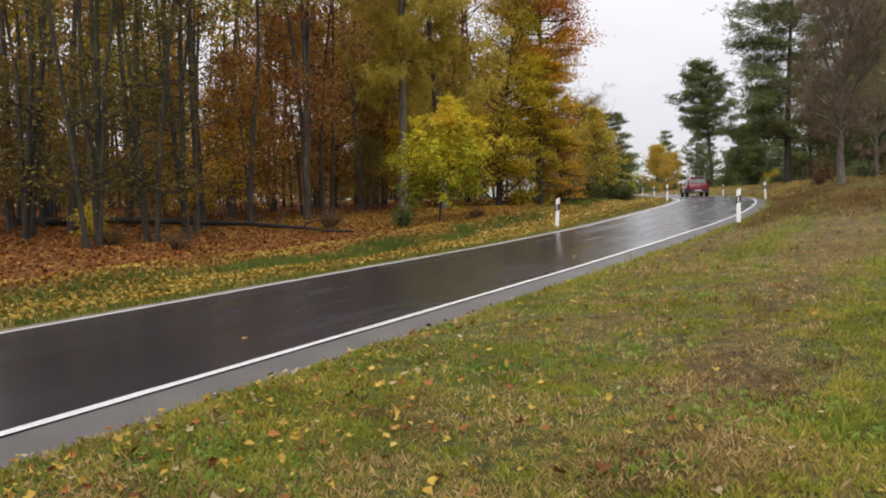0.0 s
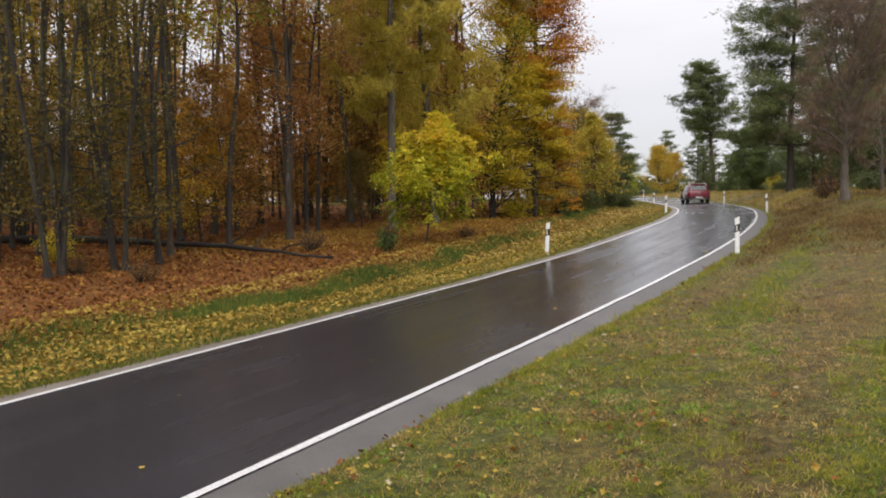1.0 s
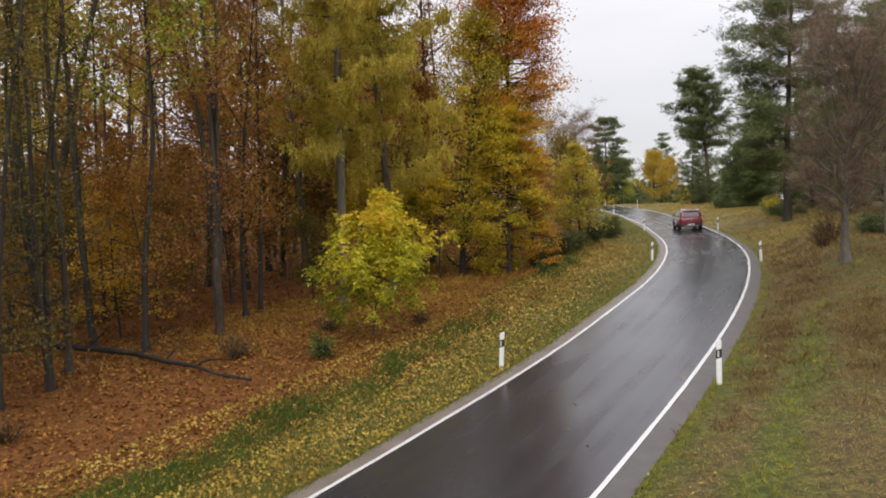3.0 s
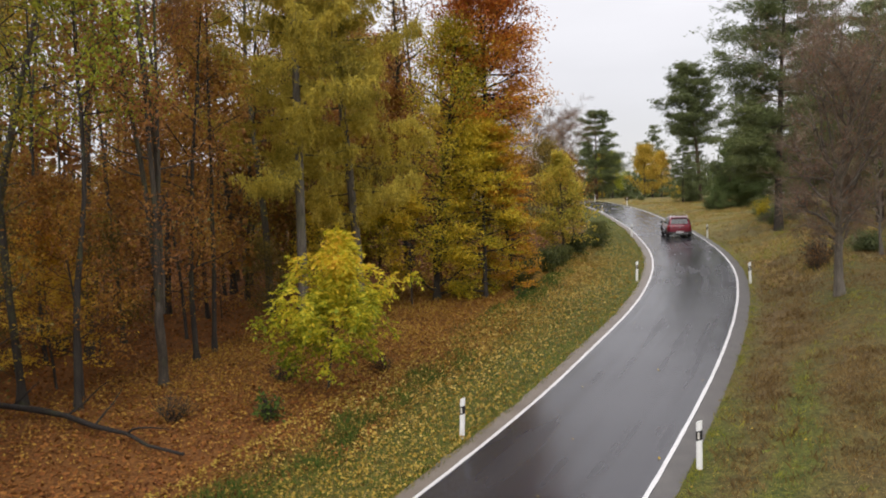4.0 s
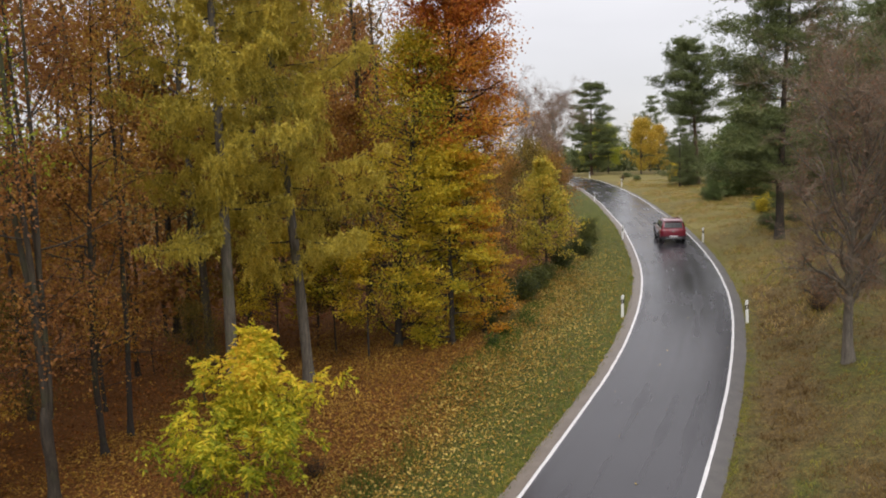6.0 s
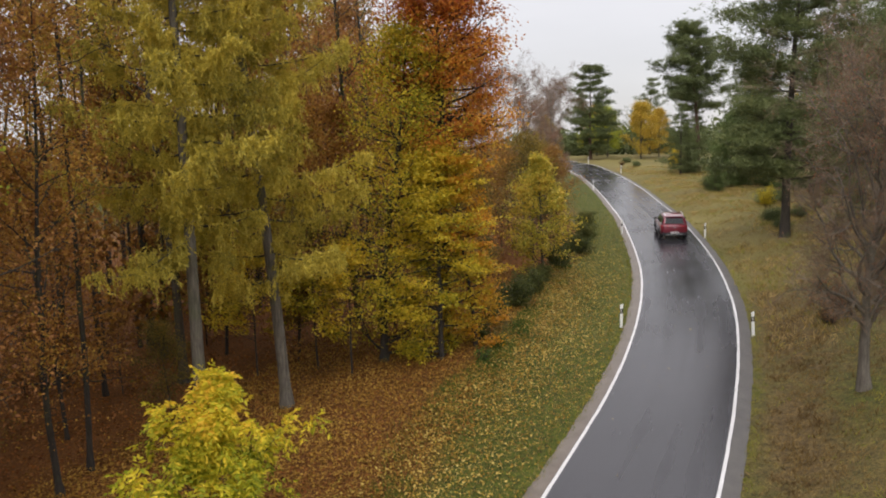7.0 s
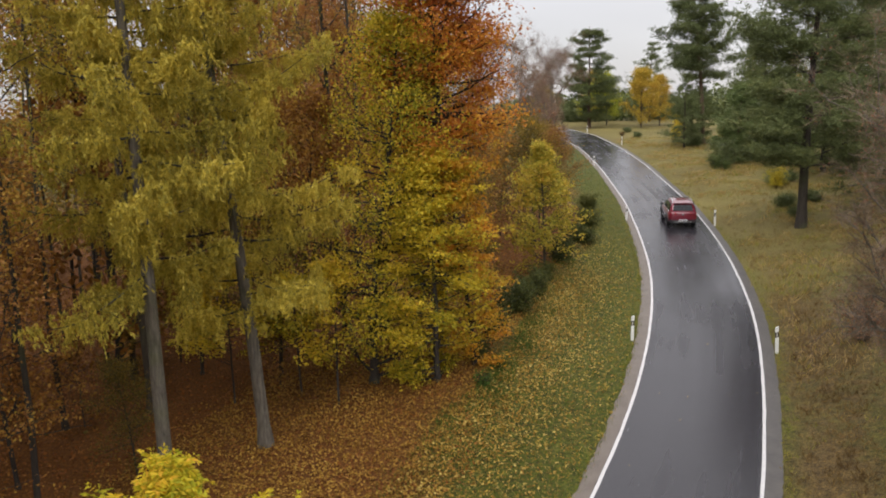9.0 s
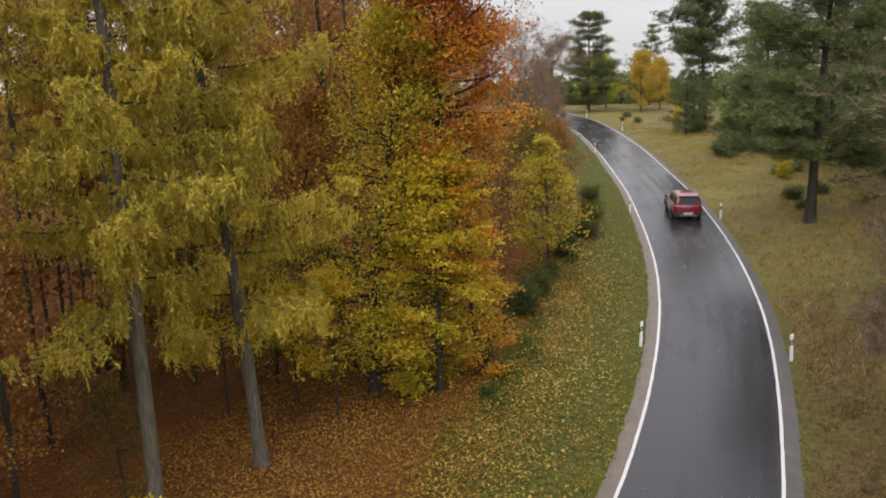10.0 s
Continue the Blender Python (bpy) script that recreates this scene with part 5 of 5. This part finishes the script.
xy, size = tufts_of(rs, far, 7, 0.09, 0.06, 0.22)
blades("dry_grass", rs, xy, size, GRASS_BROWN, "dry brown meadow grass", tilt=0.8, aspect=0.09)
brown = lambda x, y: (offset(x, y) > edge_right(y) + 0.3) * (0.25 + 0.75 * sstep(0.0, 0.5, strip(x, y))) / np.maximum(1, (np.maximum(y, 0) / 22) ** 1.2)
xy, size = tufts_of(rs, sow(rs, 6500, 4, 34, 19, 64, brown), 8, 0.13, 0.06, 0.24)
blades("dead_weeds", rs, xy, size, WEED_BROWN, "dark brown dead weeds in strips of the meadow", tilt=0.7, aspect=0.12)
fringe = lambda x, y: (np.abs(np.abs(offset(x, y)) - edge_right(y) - np.where(offset(x, y) > 0, 0.02, -0.06)) < 0.16) * (0.35 + 0.65 * green_patch(x, y)) / np.maximum(1, np.maximum(y, 0) / 20)
xy, size = tufts_of(rs, sow(rs, 7500, -14, 32, 1, 110, fringe), 6, 0.06, 0.03, 0.11)
blades("edge_grass", rs, xy, size, GRASS_GREEN, "ragged grass creeping over the shoulders' edges", tilt=0.8, aspect=0.10)
hay = lambda x, y: (offset(x, y) > edge_right(y) + 0.5) * (offset(x, y) < 20) * sstep(-0.3, 0.3, wave(x, y, 3.0, 23) + 0.5 * wave(x, y, 1.1, 24))
xy, size = tufts_of(rs, sow(rs, 5200, 12, 48, 40, 122, hay), 9, 0.22, 0.14, 0.42)
blades("hay_grass", rs, xy, size, GRASS_DRY, "pale dry grass in tussocks on the rising meadow", tilt=0.6, aspect=0.07)
xy, size = tufts_of(rs, sow(rs, 2600, 12, 48, 40, 122, hay), 9, 0.22, 0.12, 0.36)
blades("meadow_grass", rs, xy, size, GRASS_GREEN, "olive green tussocks on the rising meadow", tilt=0.6, aspect=0.07)
left = lambda x, y: (offset(x, y) < -edge_right(y) + 0.22) * (offset(x, y) > -6.6 - wave(x, y, 4, 1)) / np.maximum(1, (np.maximum(y, 0) / 14) ** 1.2)
xy = sow(rs, 90000, -26, 30, -8, 100, left)
g = rs.uniform(0, 1, len(xy)) < 0.72
blades("verge_grass", rs, xy[g], 0.13, VERGE_GREEN, "green grass on the forest-side verge")
blades("dry_grass", rs, xy[~g], 0.13, GRASS_DRY, "dry blades on the forest-side verge")
band = lambda x, y: (np.abs(offset(x, y) + 5.9 + 1.0 * sstep(30, 38, y) + 0.5 * wave(x, y, 3, 3)) < 0.5) * (0.25 + 0.75 * green_patch(x, y)) * (0.25 + 0.75 * sstep(36, 30, y) + 0.6 * sstep(38, 41, y) * sstep(52, 48, y))
blades("tall_grass", rs, sow(rs, 14000, -14, 22, 12, 75, band), 0.26, DITCH_GREEN, "taller green grass along the shallow ditch", aspect=0.05)
# leaves
verge_leaves = lambda x, y: (offset(x, y) < -edge_right(y) + 0.12) * (offset(x, y) > -7.5) * (0.62 + 0.2 * sstep(36, 15, y)) / np.maximum(1, (y / 24)) * (1 - 0.5 * sstep(24, 34, y) * sstep(-5.6, -4.2, offset(x, y)))
litter("yellow_fallen_leaves", rs, sow(rs, 36000, -26, 26, -8, 85, verge_leaves), 0.076, FALLEN_YELLOW, "yellow leaves strewn over the verge grass", lift=0.08)
pale_verge = lambda x, y: (offset(x, y) < -edge_right(y) - 0.35) * (offset(x, y) > -7.2) * (0.25 + 0.75 * sstep(-3.2, -5.2, offset(x, y) + 0.8 * wave(x, y, 2.5, 8)))
litter("pale_fallen_leaves", rs, sow(rs, 3600, -2, 20, 24, 66, pale_verge), 0.095, FALLEN_STRAW, "pale tan leaves lying on top of the verge grass", lift=0.13)
tan_leaves = lambda x, y: (offset(x, y) < -edge_right(y) - 0.3) * (offset(x, y) > -15) * (0.12 + 0.88 * sstep(-4.2, -6.5, offset(x, y))) * (0.25 + 0.75 * sstep(25, 35, y))
litter("tan_fallen_leaves", rs, sow(rs, 44000, -10, 19, 24, 60, tan_leaves), 0.08, FALLEN_OCHRE, "tan and golden leaves strewn over verge and forest edge", lift=0.08)
floor_leaves = lambda x, y: (offset(x, y) < litter_edge(y) + 0.4 + 2.0 * sstep(22, 8, y) - 0.8 * wave(x, y, 4, 6)) / np.maximum(1, (np.maximum(y, 0) / 28) ** 1.6)
litter("brown_fallen_leaves", rs, sow(rs, 105000, -42, 18, 6, 90, floor_leaves), 0.11, FALLEN_BROWN, "orange and brown leaves covering the forest floor")
litter("golden_fallen_leaves", rs, sow(rs, 12000, -18, 16, 12, 70, lambda x, y: floor_leaves(x, y) * (offset(x, y) > -16) * (0.2 + 0.8 * sstep(24, 34, y))), 0.085, FALLEN_OCHRE, "golden leaves scattered on the forest floor", lift=0.03)
meadow_leaves = lambda x, y: (offset(x, y) > edge_right(y) - 0.4) / np.maximum(1.0, (np.hypot(x, y) / 4) ** 1.5) * np.exp(-np.maximum(0, offset(x, y) - 3) / 1.2)
for nm, cnt, m, lb in (("scattered_yellow_leaves", 1300, FALLEN_GOLD, "yellow and pale leaves scattered in the grass"), ("scattered_brown_leaves", 900, FALLEN_BROWN, "brown and red leaves scattered in the grass"), ("scattered_pale_leaves", 420, FALLEN_PALE, "pale dry leaves scattered in the grass")):
    xy = sow(rs, cnt, -9, 13, -4, 28, meadow_leaves)
    lobed_leaves(nm, rs, np.column_stack([xy, height(xy[:, 0], xy[:, 1]) + rs.uniform(0.02, 0.06, cnt)]), 0.055, m, lb)
on_road = lambda x, y: (np.abs(offset(x, y)) < edge_right(y) - 0.7) * 1.0
xy = sow(rs, 34, -8, 24, 4, 60, on_road)
z = road_z(xy[:, 0], xy[:, 1]) + 0.042
lobed_leaves("leaves_on_road", rs, np.column_stack([xy, z]), 0.07, FALLEN_YELLOW, "few wet leaves lying on the asphalt", lay=8)


# ---- red estate car on the road ----
RED = plain("red_metallic_paint", (0.155, 0.003, 0.018), 0.28, metal=0.1, spread=0.06, coat=1.0)
CLADDING = plain("black_plastic_cladding", (0.02, 0.02, 0.022), 0.55)
CAR_GLASS = plain("dark_car_glass", (0.012, 0.014, 0.016), 0.08, spread=0.05)
CHROME = plain("satin_aluminium", (0.62, 0.62, 0.63), 0.25, metal=1.0, spread=0.05)
RUBBER = plain("tyre_rubber", (0.018, 0.018, 0.018), 0.8)
RIM = plain("dark_alloy_rim", (0.10, 0.10, 0.105), 0.35, metal=0.9)
TAIL = plain("red_tail_light", (0.35, 0.008, 0.008), 0.12, coat=1.0)
PLATE = plain("white_plate", (0.75, 0.75, 0.74), 0.4, spread=0.04)
INK = plain("plate_bars", (0.05, 0.05, 0.06), 0.5)


def loft(sections, close=True):
    """Skin over rings with the same number of points."""
    bm = bmesh.new()
    rings = [[bm.verts.new(p) for p in ring] for ring in sections]
    k = len(rings[0])
    for a, b in zip(rings, rings[1:]):
        for i in range(k):
            j = (i + 1) % k
            bm.faces.new((a[i], a[j], b[j], b[i]))
    if close:
        bm.faces.new(rings[0][::-1])
        bm.faces.new(rings[-1])
    bmesh.ops.recalc_face_normals(bm, faces=bm.faces)
    for f in bm.faces:
        f.smooth = True
    return bm


def panel(corners, thick):
    """A thin slab over four or more corners, thickened along its normal."""
    bm = bmesh.new()
    c = [Vector(p) for p in corners]
    nrm = (c[1] - c[0]).cross(c[2] - c[0]).normalized() * thick
    a = [bm.verts.new(p) for p in c]
    b = [bm.verts.new(p + nrm) for p in c]
    bm.faces.new(a[::-1])
    bm.faces.new(b)
    for i in range(len(c)):
        j = (i + 1) % len(c)
        bm.faces.new((a[i], a[j], b[j], b[i]))
    bmesh.ops.recalc_face_normals(bm, faces=bm.faces)
    bmesh.ops.bevel(bm, geom=list(bm.edges), offset=abs(thick) * 0.3, segments=1, affect='EDGES')
    return bm


def rounded_box(sx, sy, sz, at, bev=0.02):
    bm = bmesh.new()
    bmesh.ops.create_cube(bm, size=1.0, matrix=Matrix.Translation(at) @ Matrix.Diagonal((sx, sy, sz, 1)))
    bmesh.ops.bevel(bm, geom=list(bm.edges), offset=bev, segments=2, affect='EDGES')
    return bm


def ring_bm(profile, turns=28, axis_x=0.0):
    """Turns a profile of (x, radius) round the x axis."""
    secs = []
    for k in range(turns):
        a = 2 * math.pi * k / turns
        secs.append([(x + axis_x, r * math.cos(a), r * math.sin(a)) for x, r in profile])
    secs.append(secs[0])
    bm = loft(secs, False)
    bmesh.ops.remove_doubles(bm, verts=bm.verts, dist=1e-5)
    return bm


def build_car():
    car = new("red_car")
    # lower body: half width, bottom, waist, deck height at stations from tail to nose
    st = [(-2.31, .70, .48, .72, .96), (-2.27, .83, .40, .74, 1.02), (-2.1, .89, .34, .74, 1.05), (-1.6, .915, .30, .72, 1.05), (-0.6, .915, .28, .70, 1.03), (.5, .915, .28, .70, 1.01),
          (1.0, .91, .28, .70, 1.00), (1.5, .90, .30, .70, .97), (2.0, .87, .32, .68, .90), (2.22, .80, .36, .64, .82), (2.31, .62, .42, .60, .70)]
    secs = []
    for y, w, zb, zw, zt in st:
        half = [(w * .80, zb), (w * .97, zb + .08), (w, zw - .06), (w * .985, zw + .10), (w * .95, zt - .06), (w * .88, zt)]
        secs.append([(x, y, z) for x, z in half] + [(-x, y, z) for x, z in half[::-1]])
    part("body", loft(secs), RED, car, "glossy red metallic bodywork")
    # cabin: half width and height at stations
    cs = [(-2.22, .80, 1.02, 1.06, .72), (-2.10, .81, 1.0, 1.45, .66), (-1.95, .82, 1.0, 1.58, .62), (-1.3, .83, 1.0, 1.635, .62), (-.3, .83, 1.0, 1.63, .62), (.15, .83, .98, 1.56, .61), (.62, .82, .98, 1.24, .66), (.98, .80, .96, 1.00, .74)]
    secs = []
    for y, wb, z0, z1, wt in cs:
        d = z1 - z0
        half = [(wb, z0 - .03), (wb - (wb - wt) * .45, z0 + d * .5), (wt + .03, z1 - .05 * min(1, d * 3)), (wt - .06, z1), (.25, z1 + .012)]
        secs.append([(x, y, z) for x, z in half] + [(-x, y, z) for x, z in half[::-1]])
    part("cabin", loft(secs), RED, car, "red roof and pillars")
    part("rear_window", panel([(-.62, -2.205, 1.10), (.62, -2.205, 1.10), (.56, -2.085, 1.47), (-.56, -2.085, 1.47)], 0.035), CAR_GLASS, car, "dark rear window")
    part("windshield", panel([(.66, .90, 1.06), (-.66, .90, 1.06), (-.56, .26, 1.52), (.56, .26, 1.52)], 0.04), CAR_GLASS, car, "dark windshield")
    for sgn in (1, -1):
        for y0, y1, zt in ((-2.02, -1.50, 1.45), (-1.46, -.62, 1.50), (-.58, .30, 1.48)):
            top1 = y1 - (0.28 if y1 > 0 else 0.0)
            pts = [(sgn * .825, y0, 1.08), (sgn * .825, y1 + (0.22 if y1 > 0 else 0), 1.07), (sgn * .685, top1, zt), (sgn * .685, y0 + (.08 if y0 < -2 else 0), zt)]
            part("side_window", panel(pts if sgn > 0 else pts[::-1], 0.03), CAR_GLASS, car, "dark tinted side window")
        part("window_trim", loft([[(sgn * .855 + dx, y, 1.055 + dz) for dx, dz in ((-.012, -.012), (.012, -.012), (.012, .012), (-.012, .012))] for y in (-2.0, -1.0, 0.0, .6)]), CHROME, car, "bright window trim strip")
        rail = [(-1.95, 1.60), (-1.8, 1.665), (-1.2, 1.695), (-.5, 1.69), (-.05, 1.65), (.05, 1.60)]
        part("roof_rail", loft([[(sgn * .60 + dx, y, z + dz) for dx, dz in ((-.02, -.015), (.02, -.015), (.02, .018), (-.02, .018))] for y, z in rail]), CHROME, car, "silver roof rail")
        part("mirror", rounded_box(.22, .12, .15, (sgn * 1.0, .52, 1.10), .04), CLADDING, car, "black door mirror")
        for y in (-.95, .05):
            part("door_handle", rounded_box(.03, .2, .03, (sgn * .925, y, .88), .01), CHROME, car, "bright door handle")
        part("sill", rounded_box(.05, 1.9, .14, (sgn * .90, 0, .34), .02), CLADDING, car, "black sill cladding")
        part("sill_trim", rounded_box(.02, 1.8, .03, (sgn * .93, 0, .40), .006), CHROME, car, "bright sill strip")
        part("tail_light", loft([[(sgn * x, y, z) for x, y, z in ((.42, -2.335, .90), (.80, -2.27, .86), (.86, -2.16, .87), (.86, -2.16, .97), (.80, -2.26, .98), (.42, -2.325, .97))],
                                 [(sgn * x, y + .05, z) for x, y, z in ((.42, -2.335, .90), (.80, -2.27, .86), (.86, -2.16, .87), (.86, -2.16, .97), (.80, -2.26, .98), (.42, -2.325, .97))]]), TAIL, car, "red tail light cluster")
        part("headlight", rounded_box(.34, .12, .14, (sgn * .66, 2.17, .74), .03), CHROME, car, "clear headlight")
        for y in (-1.42, 1.40):
            wheel = part("wheel", ring_bm([(-.02, .20), (-.02, .345), (.02, .362), (.17, .362), (.21, .345), (.21, .24), (.19, .22), (.05, .20)]), RUBBER, car, "black tyre on a dark alloy wheel")
            wheel.location = (sgn * .70 - (.19 if sgn < 0 else 0), y, .36)
            bm = ring_bm([(.10, .01), (.17, .05), (.185, .07), (.14, .10), (.13, .20), (.19, .235), (.19, .245), (.08, .245)])
            rim = part("rim", bm, RIM, wheel, "dark alloy rim")
            if sgn < 0:
                rim.scale = (-1, 1, 1)
                rim.location = (.19, 0, 0)
            arch = []
            for k in range(13):
                a = math.pi * k / 12
                c, s_ = math.cos(a), math.sin(a)
                arch.append([(sgn * x, y + r * c, .36 + r * s_ * 1.02) for x, r in ((.89, .385), (.935, .39), (.935, .45), (.90, .47))])
            part("wheel_arch", loft(arch), CLADDING, car, "black wheel arch cladding")
    part("rear_bumper", rounded_box(1.66, .16, .26, (0, -2.27, .44), .05), CLADDING, car, "black lower rear bumper")
    part("bumper_trim", rounded_box(1.1, .03, .05, (0, -2.36, .40), .012), CHROME, car, "bright bumper trim")
    plate = part("number_plate", rounded_box(.52, .02, .11, (0, -2.362, .52), .004), PLATE, car, "white number plate")
    for k in range(5):
        part("plate_bar", rounded_box(.05, .006, .06, (-.19 + .095 * k, -2.374, .52), .001), INK, plate, "dark bar")
    part("badge", rounded_box(.12, .02, .07, (0, -2.335, .86), .006), CHROME, car, "plain silver badge")
    part("spoiler", panel([(-.60, -2.16, 1.575), (.60, -2.16, 1.575), (.60, -1.90, 1.62), (-.60, -1.90, 1.62)], 0.03), RED, car, "red roof spoiler")
    part("grille", rounded_box(.9, .06, .22, (0, 2.28, .62), .02), CLADDING, car, "black grille")
    x, y = 21.75, 68.6
    tilt = math.degrees(math.atan(float(road_z(x, y + 1) - road_z(x, y - 1)) / 2))
    car.matrix_basis = Matrix.Translation((x, y, float(road_z(x, y)) + 0.032)) @ pose(0, 0, 0, 0, 0, -math.degrees(math.atan(float(lean_of(y))))) @ pose(0, 0, 0, tilt, 0, 0)
    return tagged(car, "red metallic estate car with silver roof rails on the wet road", "car")


build_car()
